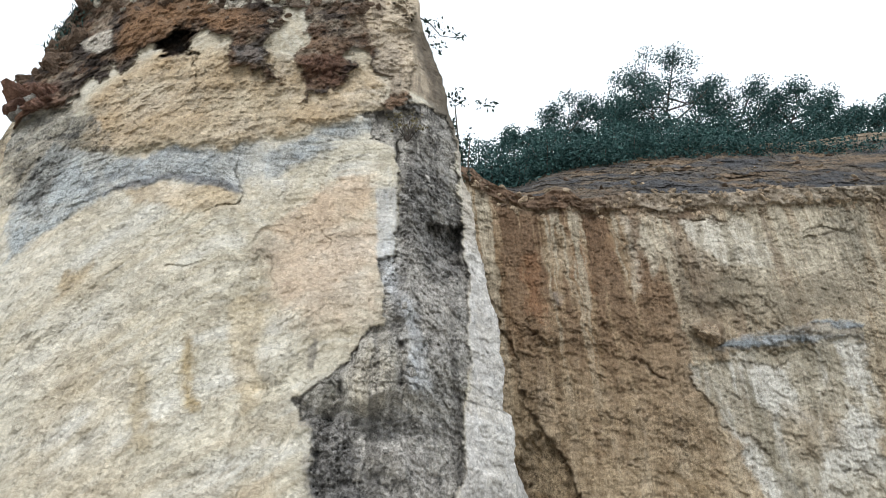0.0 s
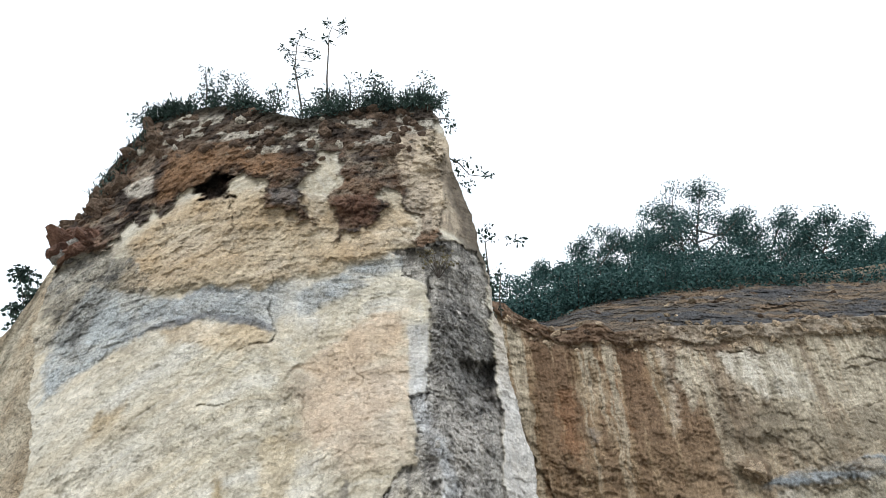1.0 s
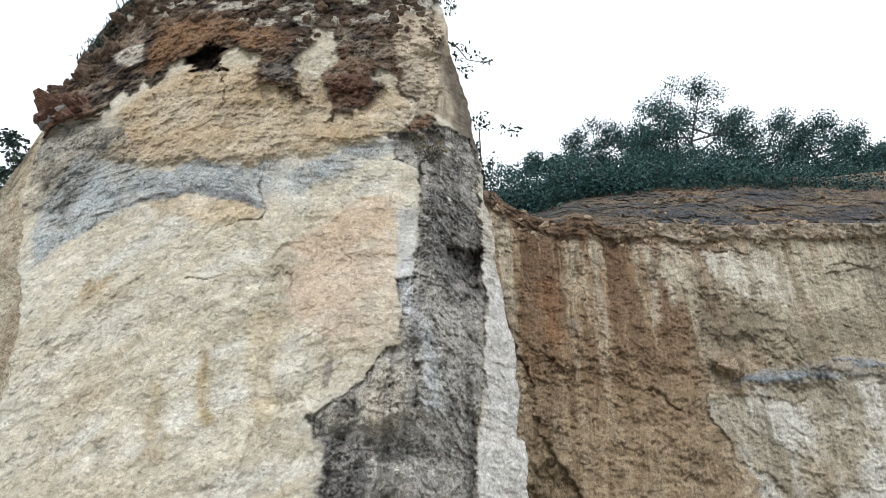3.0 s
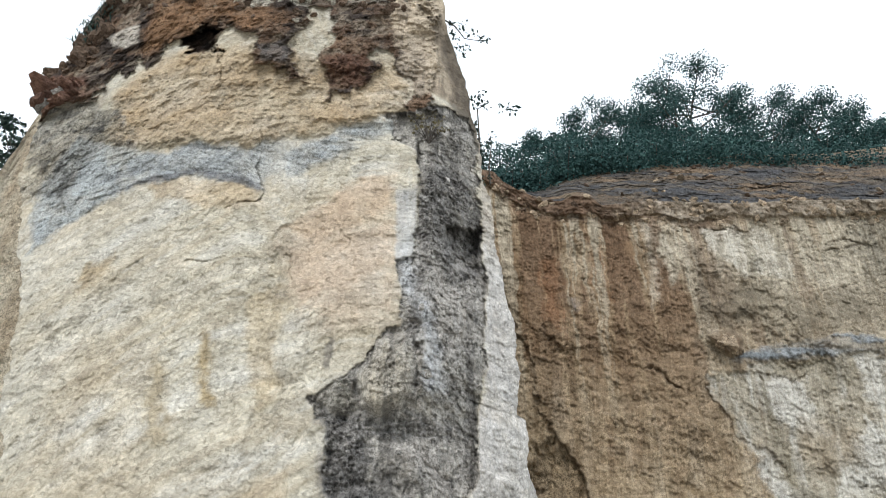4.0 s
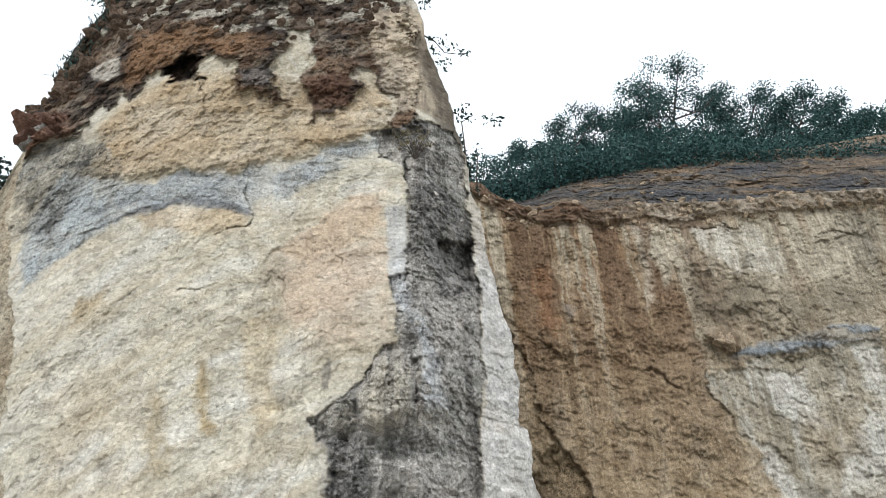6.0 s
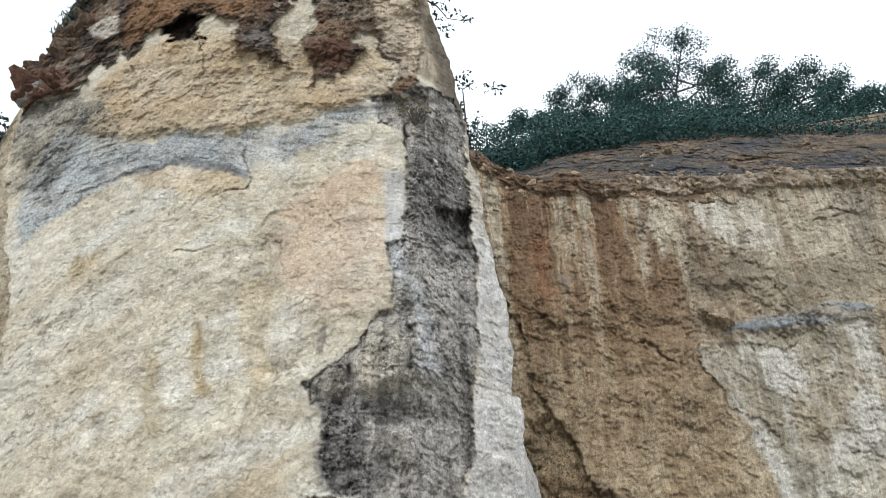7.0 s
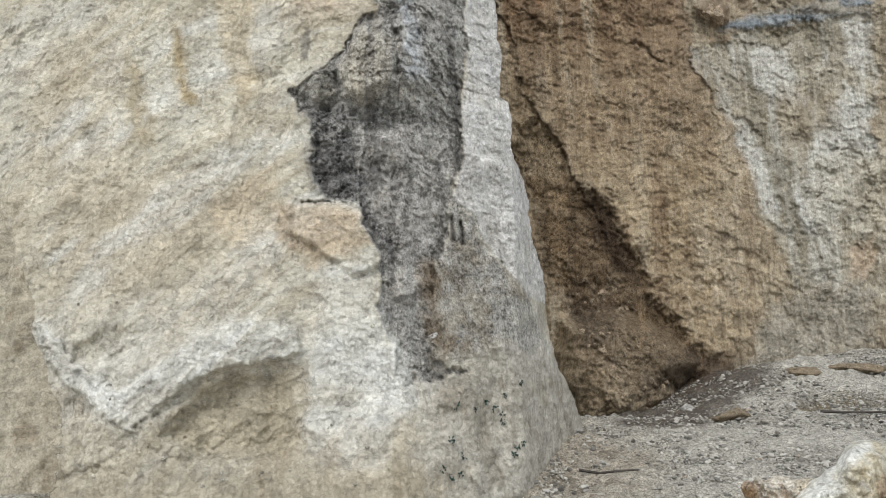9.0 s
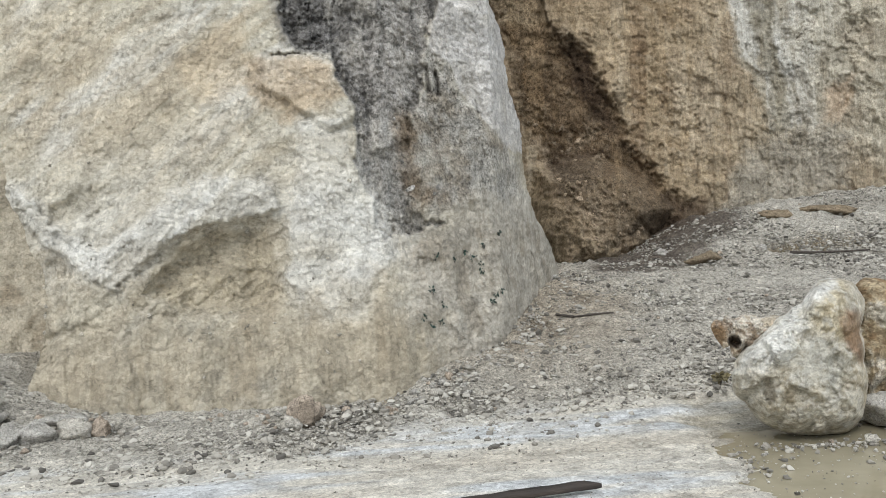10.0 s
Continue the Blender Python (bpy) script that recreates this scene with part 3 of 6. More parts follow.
    tint(col, knob_b * (0.5 + 1.0 * runs), (0.37, 0.355, 0.33))
    tint(col, arm * (0.55 + 0.7 * blocks), (0.38, 0.36, 0.31))
    pale_run = reg([(-0.66, 7.35), (-0.50, 6.87), (-0.50, 5.97), (-0.26, 5.17), (-0.14, 4.56), (-0.31, 4.51), (-0.43, 5.07), (-0.64, 5.89), (-0.63, 6.64)], 0.05, 0.07)
    tint(col, pale_run * np.clip(0.55 + 1.6 * runs, 0, 1), (0.50, 0.515, 0.53))
    lighter = reg([(-0.50, 3.92), (0.16, 4.23), (0.13, 3.37), (-0.03, 2.79), (-0.39, 2.80), (-0.55, 3.29)], 0.15, 0.15) + reg([(-0.39, 5.95), (0.28, 6.39), (0.31, 5.36), (-0.07, 4.79), (-0.27, 5.23)], 0.12, 0.15)
    tint(col, np.clip(lighter, 0, 1) * 0.8 * smooth(0.25, -0.1, speck), (0.43, 0.405, 0.375))
    niche = reg([(-0.16, 6.63), (0.23, 6.81), (0.20, 6.16), (-0.14, 6.16)], 0.03, 0.05)
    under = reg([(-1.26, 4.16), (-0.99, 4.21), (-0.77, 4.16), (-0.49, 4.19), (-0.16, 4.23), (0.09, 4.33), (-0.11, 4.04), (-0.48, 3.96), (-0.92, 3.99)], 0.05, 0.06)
    rim_dark = reg([(-1.29, 4.24), (-0.93, 4.18), (-0.80, 3.77), (-0.70, 3.37), (-0.46, 3.10), (-0.37, 2.78), (-0.49, 2.68), (-0.69, 3.10), (-0.78, 3.25), (-1.15, 3.31), (-1.25, 3.76)], 0.09, 0.12) + reg([(-0.54, 7.31), (0.05, 7.54), (0.23, 6.82), (0.25, 6.13), (-0.13, 5.90), (-0.31, 6.21), (-0.49, 6.56)], 0.10, 0.10)
    tint(col, np.clip(rim_dark, 0, 1) * (0.45 + 0.45 * smooth(0.18, -0.12, blocks + 0.3 * speck)), (0.085, 0.083, 0.083))
    sponge = fbm(p, (11, 11, 11), 4, 0.7, 59, True)
    # part of the shade below the knob is painted in as darker rock
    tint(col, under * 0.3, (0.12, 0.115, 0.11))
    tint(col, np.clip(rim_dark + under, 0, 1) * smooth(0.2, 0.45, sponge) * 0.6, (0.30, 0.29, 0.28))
    knob = reg([(-0.97, 4.77), (-0.72, 5.10), (-0.22, 5.45), (0.29, 5.34), (0.23, 4.72), (-0.38, 4.35), (-0.92, 4.34), (-1.37, 4.45), (-1.17, 4.61)], 0.14, 0.08)
    crag = np.maximum(crag, m * (0.75 + 0.25 * np.clip(rim_dark, 0, 1)))
    ledges = terrace(fbm(warp, (1.6, 1.6, 3.4), 5, 0.6, 55), 0.2)
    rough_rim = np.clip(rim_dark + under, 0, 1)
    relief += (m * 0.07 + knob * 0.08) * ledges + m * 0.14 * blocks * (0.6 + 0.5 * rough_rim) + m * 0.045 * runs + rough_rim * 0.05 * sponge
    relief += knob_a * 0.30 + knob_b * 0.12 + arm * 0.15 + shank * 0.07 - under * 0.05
    relief += m * (0.05 * fbm(p, (4, 4, 2.8), 6, 0.66, 53, True) + 0.03 * f2 + 0.02 * fine - 0.10) - niche * 0.35
    slot = reg([(-1.38, 4.70), (-1.37, 4.95), (-1.33, 5.06), (-1.27, 5.01), (-1.29, 4.85), (-1.30, 4.68)], 0.015, 0.05)
    tint(col, slot * 0.8, (0.17, 0.155, 0.135))
    # paler, mixed rock at the foot of the old edge
    mixed = reg([(0.10, 3.37), (0.23, 3.39), (0.42, 2.95), (0.98, 2.40), (1.20, 1.94), (-0.15, 1.75), (-0.20, 1.94), (-0.14, 2.67), (-0.01, 2.84)], 0.08, 0.1)
    tint(col, mixed * 0.85, (0.40, 0.385, 0.355))
    tint(col, mixed * smooth(0.0, 0.35, fbm(p, 2.4, 4, 0.6, 67)) * 0.6, (0.21, 0.165, 0.11))
    tint(col, reg([(-0.11, 2.78), (0.02, 2.57), (-0.04, 2.25), (0.22, 1.95), (0.00, 1.80), (-0.20, 2.04), (-0.19, 2.55)], 0.06, 0.1) * 0.6, (0.19, 0.125, 0.065))
    crag = np.maximum(crag, mixed * 0.9)
    flank = reg([(0.14, 8.37), (0.23, 7.56), (0.26, 7.05), (0.30, 6.40), (0.32, 5.43), (0.31, 4.75), (0.24, 4.52), (0.22, 3.87), (0.12, 3.37), (0.28, 3.25), (0.47, 2.90), (0.90, 2.44), (1.75, 2.34), (1.72, 4.00), (1.42, 5.41), (1.31, 7.11), (0.89, 7.89), (0.56, 8.71)], 0.02, 0.05) * (1 - m)
    tint(col, flank * 0.95, (0.545, 0.525, 0.50))
    tint(col, flank * smooth(0.05, 0.4, speck) * 0.5, (0.43, 0.42, 0.40))
    crag = np.where(flank > 0.3, 0.35, crag)
    relief += flank * (0.05 * fbm(p, (3, 3, 2), 5, 0.65, 54, True) + 0.04 * blocks)
    tint(col, flank * smooth(0.0, 0.3, blocks) * 0.5, (0.62, 0.61, 0.59))
    tint(col, flank * smooth(6.2, 7.4, z) * 0.7, (0.45, 0.39, 0.31))
    tint(col, flank * smooth(2.8, 1.9, z) * 0.4, (0.45, 0.415, 0.36))
    # the cut face stands proud of the old edge
    left_of = reg([(-1.38, 4.17), (-1.27, 4.20), (-1.19, 3.87), (-1.15, 3.47), (-1.07, 3.29), (-0.75, 3.23), (-0.66, 2.96), (-0.52, 2.65), (-0.80, 2.55), (-1.43, 2.98), (-1.57, 3.65)], 0.03, 0.03) * (1 - m)
    relief += left_of * 0.10

    # white chalky beds near the foot, shell-shaped hollows under them
    tan_foot = reg([(-3.90, 2.40), (-1.20, 2.60), (-0.30, 1.30), (0.10, 0.30), (-3.90, 0.00)], 0.3, 0.3)
    tint(col, tan_foot * 0.35, (0.43, 0.385, 0.305))
    tint(col, reg([(-3.60, 2.30), (-2.30, 2.55), (-1.30, 2.30), (-1.20, 1.80), (-2.20, 1.80), (-2.80, 1.60), (-3.40, 1.75)], 0.25, 0.25) * 0.3, (0.55, 0.53, 0.465))
    for patch, push_out in (
        ([(-1.12, 2.63), (-0.66, 2.72), (-0.53, 2.27), (-0.40, 1.71), (-0.27, 1.40), (-0.58, 0.98), (-0.98, 0.94), (-1.19, 1.30), (-1.20, 1.80)], 0.04),
        ([(-2.67, 1.67), (-2.24, 2.10), (-1.64, 2.17), (-1.34, 2.06), (-1.30, 1.80), (-1.75, 1.72), (-2.25, 1.65), (-2.50, 1.41)], 0.10),
        ([(-3.73, 2.15), (-3.48, 1.96), (-3.21, 1.77), (-2.83, 1.50), (-2.67, 1.67), (-2.50, 1.41), (-2.75, 1.22), (-3.01, 1.31), (-3.37, 1.60), (-3.64, 1.94)], 0.08),
    ):
        m = np.minimum(1, 1.3 * reg(patch, 0.13, 0.11)) * np.clip(0.8 + 0.9 * n2, 0.35, 1)
        tint(col, m * 0.8, (0.63, 0.62, 0.58))
        relief += reg(patch, 0.025, 0.08) * push_out + m * 0.06 * terrace(fbm(warp, (1.1, 1.1, 2.6), 4, 0.45, 96), 0.2, 0.08) - m * 0.5 * (0.003 + 0.007 * coarse) * chips
        crag *= 1 - 0.65 * m
    alcove = reg.dome([(-2.38, 1.31), (-2.15, 1.54), (-1.75, 1.66), (-1.35, 1.69), (-1.26, 1.20), (-1.37, 0.91), (-2.11, 0.95), (-2.50, 1.16)], 0.16, 0.06)
    relief -= alcove * 0.11
    tint(col, alcove * 0.6, (0.37, 0.32, 0.23))
    for patch, deep, k in (
        ([(-3.31, 1.97), (-3.11, 2.03), (-2.93, 2.11), (-2.70, 2.09), (-2.72, 2.02), (-2.85, 1.88), (-3.11, 1.78), (-3.29, 1.82)], 0.10, 0.0),
        ([(-2.73, 1.42), (-2.60, 1.56), (-2.25, 1.62), (-1.75, 1.70), (-1.52, 1.74), (-1.51, 1.36), (-1.57, 0.92), (-2.26, 0.91), (-2.55, 1.07), (-2.75, 1.22)], 0.04, 0.3),
        ([(-3.43, 1.40), (-3.22, 1.52), (-3.09, 1.39), (-3.11, 1.31), (-3.32, 1.30)], 0.05, 0.2),
        ([(-3.80, 1.02), (-3.48, 1.00), (-3.29, 0.80), (-3.32, 0.61), (-3.58, 0.49), (-3.80, 0.50)], 0.35, 0.6),
        ([(-3.27, 0.81), (-3.11, 0.94), (-2.93, 0.95), (-2.91, 0.86), (-3.16, 0.77)], 0.07, 0.3),
        ([(-1.52, 1.76), (-1.22, 1.72), (-1.18, 1.45), (-1.27, 0.91), (-1.43, 0.72), (-1.57, 0.92)], 0.05, 0.5),
    ):
        m = reg(patch, 0.045, 0.05)
        tint(col, m * k, (0.37, 0.315, 0.225))
        relief -= m * (deep - 0.10 * terrace(fbm(np.c_[x - 0.3 * z, p[:, 1], z - 0.25 * x] + 0.15 * reg.wu[:, None], (1.2, 1.2, 4.0), 4, 0.5, 98), 0.24, 0.08))
    foot = reg([(-3.48, 0.61), (-2.76, 0.78), (-1.57, 0.83), (-0.97, 1.09), (-0.28, 1.05), (0.22, 0.79), (0.18, 0.07), (-1.79, -0.03), (-3.79, -0.06)], 0.25, 0.2)
    relief *= 1 - 0.5 * foot
    tint(col, foot * 0.7, (0.40, 0.35, 0.265))
    tint(col, foot * smooth(0.0, 0.4, fbm(p, (5, 5, 0.8), 3, 0.6, 91)) * 0.5, (0.34, 0.285, 0.205))
    relief += foot * 0.10 * fbm(np.c_[x + 0.15 * z + 0.05 * reg.wu, p[:, 1] * 0, z], (5, 1, 0.7), 4, 0.55, 93)
    crag *= 1 - 0.5 * foot
    skirt = reg([(-0.30, 1.60), (0.20, 1.75), (1.25, 2.05), (2.20, 1.30), (2.60, 0.10), (0.20, 0.00), (0.10, 0.50), (-0.05, 1.00)], 0.20, 0.25)
    relief += skirt * (0.07 * fbm(p, (2.5, 2.5, 1.8), 5, 0.65, 92, True) + 0.03 * f2)
    tint(col, skirt * 0.9, (0.43, 0.395, 0.335))
    tint(col, skirt * smooth(0.05, 0.35, fbm(p, 2.8, 5, 0.65, 94)) * 0.6, (0.24, 0.205, 0.155))
    crag -= skirt * 0.2

    cut = reg([(0.06, 3.16), (0.11, 3.17), (0.12, 2.93), (0.07, 2.92)], 0.02, 0.03) + reg([(0.17, 3.12), (0.20, 3.13), (0.21, 2.90), (0.18, 2.89)], 0.015, 0.02)
    # dark inside of two slots: shade painted over the shallow recesses
    tint(col, np.clip(cut, 0, 1) * 0.7, (0.09, 0.08, 0.072))
    relief -= 0.1 * cut

    # joints and cracks
    for line, wide, deep in (
        ([(-1.97, 6.26), (-1.93, 6.07), (-1.84, 6.04), (-1.84, 5.85), (-1.77, 5.67)], 0.02, 0.025),
        ([(-2.49, 7.90), (-2.42, 7.43), (-2.30, 7.03), (-2.30, 6.82)], 0.02, 0.05),
        ([(-2.73, 6.71), (-2.49, 6.80), (-2.30, 6.85)], 0.02, 0.06),
        ([(-1.45, 6.60), (-1.37, 6.45), (-1.25, 6.29), (-1.19, 5.99)], 0.015, 0.02),
        ([(-1.70, 5.21), (-1.57, 5.25), (-1.49, 5.30), (-1.41, 5.37)], 0.015, 0.03),
        ([(-0.54, 7.78), (-0.52, 7.15), (-0.50, 6.48), (-0.51, 6.02)], 0.025, 0.08),
        ([(-3.03, 6.02), (-2.82, 5.96), (-2.59, 6.03)], 0.02, 0.04),
        ([(0.58, 2.86), (0.61, 2.57), (0.64, 2.29)], 0.02, 0.05),
        ([(-1.31, 3.26), (-1.08, 3.25), (-0.76, 3.22)], 0.02, 0.09),
        ([(-0.43, 2.29), (-0.46, 2.54), (-0.49, 2.75)], 0.02, 0.03),
        ([(-3.16, 8.73), (-3.24, 9.18), (-3.36, 9.48)], 0.02, 0.06),
        ([(-2.00, 6.42), (-2.04, 6.11), (-2.00, 5.52), (-1.96, 4.99), (-1.81, 4.43)], 0.10, 0.05),
    ):
        d, sd = line_distance(x + 0.10 * reg.wu, z + 0.10 * reg.wv, line)
        relief -= deep * smooth(wide, 0, d) * np.clip(0.7 + fbm(p, 5, 3, 0.6, 95), 0, 1)
        tint(col, smooth(wide * 0.6, 0, d) * 0.12 * (wide < 0.05), (0.20, 0.16, 0.12))
    flat = np.c_[x, z]
    p = push(p, relief * (0.25 + 0.75 * on_face))
    p[:, 1] += BC + BR
    faced = on_face > 0
    SURFACE["pillar"] = (flat[faced], p[faced])
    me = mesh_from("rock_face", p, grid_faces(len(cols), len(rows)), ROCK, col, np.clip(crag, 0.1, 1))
    return tagged(new("cliff_pillar", me), "tall cream limestone pillar with a brown cap and a dark grey weathered edge", "cliff", kind="structure")


pillar = rock_pillar()


# ---------------------------------------------------------------- the quarry wall behind
def wall_depth(x, z):
    return 13.6 + 0.12 * z


RIM = edge([(b, a) for a, b in [(0.16, 12.30), (0.40, 12.02), (0.64, 11.96), (0.82, 11.71), (1.11, 11.50), (1.45, 11.31), (1.68, 11.19), (2.03, 11.21), (2.27, 11.36), (2.62, 11.37), (2.84, 11.13), (3.30, 11.18), (3.78, 11.26), (4.47, 11.27), (5.63, 11.26), (6.81, 11.38), (8.77, 11.48)]])
CREST = edge([(b, a) for a, b in [(1.68, 12.71), (2.50, 13.11), (3.20, 13.38), (3.90, 13.56), (4.60, 13.73), (5.98, 13.86), (7.36, 13.93), (8.75, 14.01), (10.43, 14.30)]] + [(13.9, 22.0)])


# rubble heaped at the gully's foot
FAN = [(1.87, 2.51), (2.71, 2.75), (3.61, 2.34), (4.07, 1.76), (3.05, 0.60), (2.10, 0.60), (1.60, 1.51)]


def quarry_wall():
    x0, x1 = -1.5, 15.0
    nu, nv, ns, nt = 620, 520, 90, 20
    u = np.concatenate([np.linspace(x0, 9.3, nu - 40), np.linspace(9.5, x1, 40)])
    X, R = np.meshgrid(u, np.arange(nv + ns + nt))
    x, r = X.ravel(), R.ravel().astype(float)
    rim = RIM(x)
    crest = np.maximum(CREST(x), rim + 0.02)
    f = np.clip(r / (nv - 1), 0, 1)
    s = np.clip((r - nv + 1) / ns, 0, 1)
    b = np.clip((r - nv - ns + 1) / nt, 0, 1)
    z = -0.3 + f * (rim + 0.3) + s * (crest - rim) + b * 1.2
    y = wall_depth(x, np.minimum(z, rim)) + s * 1.9 + b * 45
    p = np.c_[x, y, z]
    reg = Region(x, z, p)
    wall = (s == 0).astype(float)
    wx, wz = x + 0.15 * reg.wu, z + 0.15 * reg.wv
    f1, e1 = facets(wx, wz * 1.2, 1.1, 101)
    f2, e2 = facets(wx, wz * 1.4, 3.5, 111)
    grain = fbm(np.c_[x - 0.45 * z, y, z + 0.45 * x], (1.0, 1.0, 3.5), 5, 0.62, 107)
    streaks = fbm(np.c_[x - 0.05 * z, y, z], (3.5, 3.5, 0.22), 4, 0.6, 121)
    n1 = fbm(p, (0.8, 0.8, 0.5), 4, 0.55, 111)
    n2 = fbm(p, (2.2, 2.2, 1.6), 5, 0.62, 113)
    warp = p + 0.4 * np.c_[reg.wu, reg.wu, reg.wv]
    spall = terrace(fbm(warp, (0.6, 0.6, 0.7), 5, 0.55, 104), 0.16) + 0.4 * terrace(fbm(np.c_[x - 0.45 * z, y, z + 0.45 * x] + 0.3 * reg.wu[:, None], (1.4, 1.4, 3.2), 5, 0.6, 106), 0.22)
    patchy = smooth(-0.1, 0.35, fbm(p, (0.45, 0.45, 0.6), 4, 0.6, 108))
    relief = 0.26 * fbm(p, (0.5, 0.5, 0.4), 3, 0.5, 105) + 0.22 * spall + (0.02 + 0.06 * patchy) * grain + 0.05 * streaks + 0.05 * f1 + 0.015 * f2 + (0.015 + 0.05 * patchy) * fbm(p, (2.4, 2.4, 1.6), 6, 0.65, 103, True) + 0.03 * patchy * fbm(p, 10, 3, 0.7, 109)

    col = np.tile(np.array((0.36, 0.285, 0.19)), (len(x), 1))
    crag = 0.28 + 0.35 * patchy
    tint(col, smooth(0, 0.5, n1) * 0.5, (0.37, 0.28, 0.175))
    tint(col, smooth(0.05, 0.45, n2) * 0.5, (0.50, 0.405, 0.28))
    tint(col, smooth(0.1, 0.45, -n2) * 0.55, (0.21, 0.145, 0.09))
    tint(col, smooth(0.05, 0.4, streaks) * 0.55, (0.47, 0.40, 0.30))
    tint(col, smooth(0.05, 0.4, -streaks) * 0.45, (0.23, 0.155, 0.095))
    flecks = fbm(np.c_[x - 0.45 * z, y, z + 0.45 * x], (3, 3, 12), 4, 0.68, 119)
    tint(col, smooth(0.15, 0.45, flecks) * 0.3, (0.17, 0.12, 0.08))
    tint(col, smooth(0.15, 0.45, -flecks) * 0.3, (0.54, 0.46, 0.355))
    red = reg([(0.62, 10.49), (4.39, 10.68), (4.18, 8.42), (3.55, 6.80), (1.91, 7.44), (0.92, 8.37)], 0.5, 0.5)
    tint(col, red * (0.55 + 0.5 * streaks), (0.225, 0.14, 0.078))
    bed = smooth(4.6, 6.2, z + 0.8 * n1)
    tint(col, bed * (0.5 + 0.5 * n2), (0.25, 0.185, 0.12))
    hang = smooth(6.5, 0.5, rim - z) * smooth(0.2, 0.6, rim - z) * wall
    drips = fbm(np.c_[x - 0.06 * (rim - z) + 0.08 * reg.wu, y * 0, z], (3.2, 1, 0.12), 5, 0.66, 123)
    tint(col, hang * smooth(0.02, 0.12, drips) * 0.9, (0.15, 0.095, 0.06))
    tint(col, hang * smooth(0.05, 0.15, -drips) * 0.75, (0.42, 0.38, 0.30))
    relief += hang * 0.10 * drips
    for patch, rgb, k in (
        ([(2.53, 9.95), (2.78, 9.96), (2.83, 9.16), (2.85, 8.77), (2.61, 8.77), (2.55, 9.28)], (0.22, 0.105, 0.055), 0.8),
        ([(1.55, 9.67), (1.89, 9.81), (1.89, 8.89), (1.94, 7.91), (1.60, 8.38)], (0.23, 0.12, 0.065), 0.6),
        ([(2.06, 8.95), (2.31, 8.77), (2.24, 8.52), (2.07, 8.57)], (0.20, 0.19, 0.185), 0.7),
        ([(1.02, 10.21), (1.25, 8.88), (1.51, 7.66), (1.10, 7.43), (0.77, 8.87), (0.68, 10.20)], (0.20, 0.125, 0.07), 0.6),
        ([(2.19, 10.09), (2.52, 10.09), (2.51, 9.28), (2.03, 9.41), (1.89, 9.81)], (0.42, 0.35, 0.25), 0.7),
        ([(3.66, 10.74), (3.83, 10.75), (3.77, 8.92), (3.58, 8.66)], (0.50, 0.46, 0.38), 0.6),
        ([(4.05, 10.68), (4.35, 10.83), (4.40, 9.98), (4.07, 9.18), (3.89, 9.84)], (0.50, 0.46, 0.37), 0.7),
        ([(3.26, 10.24), (3.62, 10.39), (3.66, 9.83), (3.28, 9.83)], (0.26, 0.17, 0.10), 0.6),
    ):
        tint(col, reg(patch, 0.06, 0.12) * k * smooth(-0.25, 0.15, drips), rgb)
    upper = reg([(3.80, 10.53), (8.61, 10.89), (8.14, 9.24), (6.33, 9.21), (4.76, 9.45), (4.02, 9.57)], 0.3, 0.3)
    tint(col, upper * (0.45 + 0.5 * streaks) * 0.8, (0.50, 0.455, 0.365))
    white = reg([(4.76, 10.52), (6.07, 10.56), (6.21, 10.17), (6.51, 10.01), (6.39, 9.45), (5.42, 9.51), (5.16, 9.85), (4.96, 9.99)], 0.06, 0.14)
    tint(col, white * (0.75 + 0.5 * streaks), (0.58, 0.55, 0.48))
    for patch in ([(5.61, 10.56), (5.75, 10.56), (5.79, 9.46), (5.56, 9.39)], [(6.20, 10.56), (6.31, 10.57), (6.37, 9.47), (6.15, 9.34)], [(5.09, 10.27), (5.24, 10.34), (5.20, 9.86), (5.03, 9.79)]):
        tint(col, reg(patch, 0.04, 0.08) * 0.7, (0.27, 0.24, 0.18))
    dark = reg([(4.50, 9.18), (5.50, 9.33), (6.81, 8.96), (8.25, 9.63), (7.93, 8.48), (6.34, 8.27), (5.44, 8.44), (5.00, 8.31), (4.70, 8.43)], 0.25, 0.3)
    tint(col, dark * (0.75 + 0.5 * n2), (0.145, 0.12, 0.085))
    dstreak = reg([(4.44, 10.26), (4.70, 10.12), (4.93, 9.19), (5.07, 8.44), (4.58, 8.31), (4.50, 9.18)], 0.12, 0.15)
    tint(col, dstreak * (0.7 + 0.6 * streaks), (0.12, 0.09, 0.065))
    right = reg([(7.79, 10.73), (8.65, 11.03), (8.25, 9.63), (7.80, 9.49), (7.73, 10.03)], 0.15, 0.2)
    tint(col, right * (0.7 + 0.5 * streaks), (0.16, 0.145, 0.115))
    tint(col, smooth(4.2, 5.6, x + 0.4 * n1) * wall * 0.3, (0.34, 0.31, 0.245))
    # blue-grey bed and the white drape below it
    lower = reg([(4.47, 7.31), (5.27, 7.55), (7.75, 7.86), (7.03, 3.07), (5.93, 2.91), (5.54, 3.57), (5.25, 4.74), (5.00, 5.99), (4.71, 6.43)], 0.10, 0.2)
    tint(col, lower * 0.9, (0.37, 0.34, 0.275))
    tint(col, lower * smooth(0.0, 0.3, streaks) * 0.8, (0.48, 0.465, 0.42))
    tint(col, lower * smooth(0.05, 0.3, fbm(np.c_[x + 0.35 * z, y * 0, z], (7, 1, 0.5), 4, 0.65, 151)) * 0.5, (0.25, 0.22, 0.165))
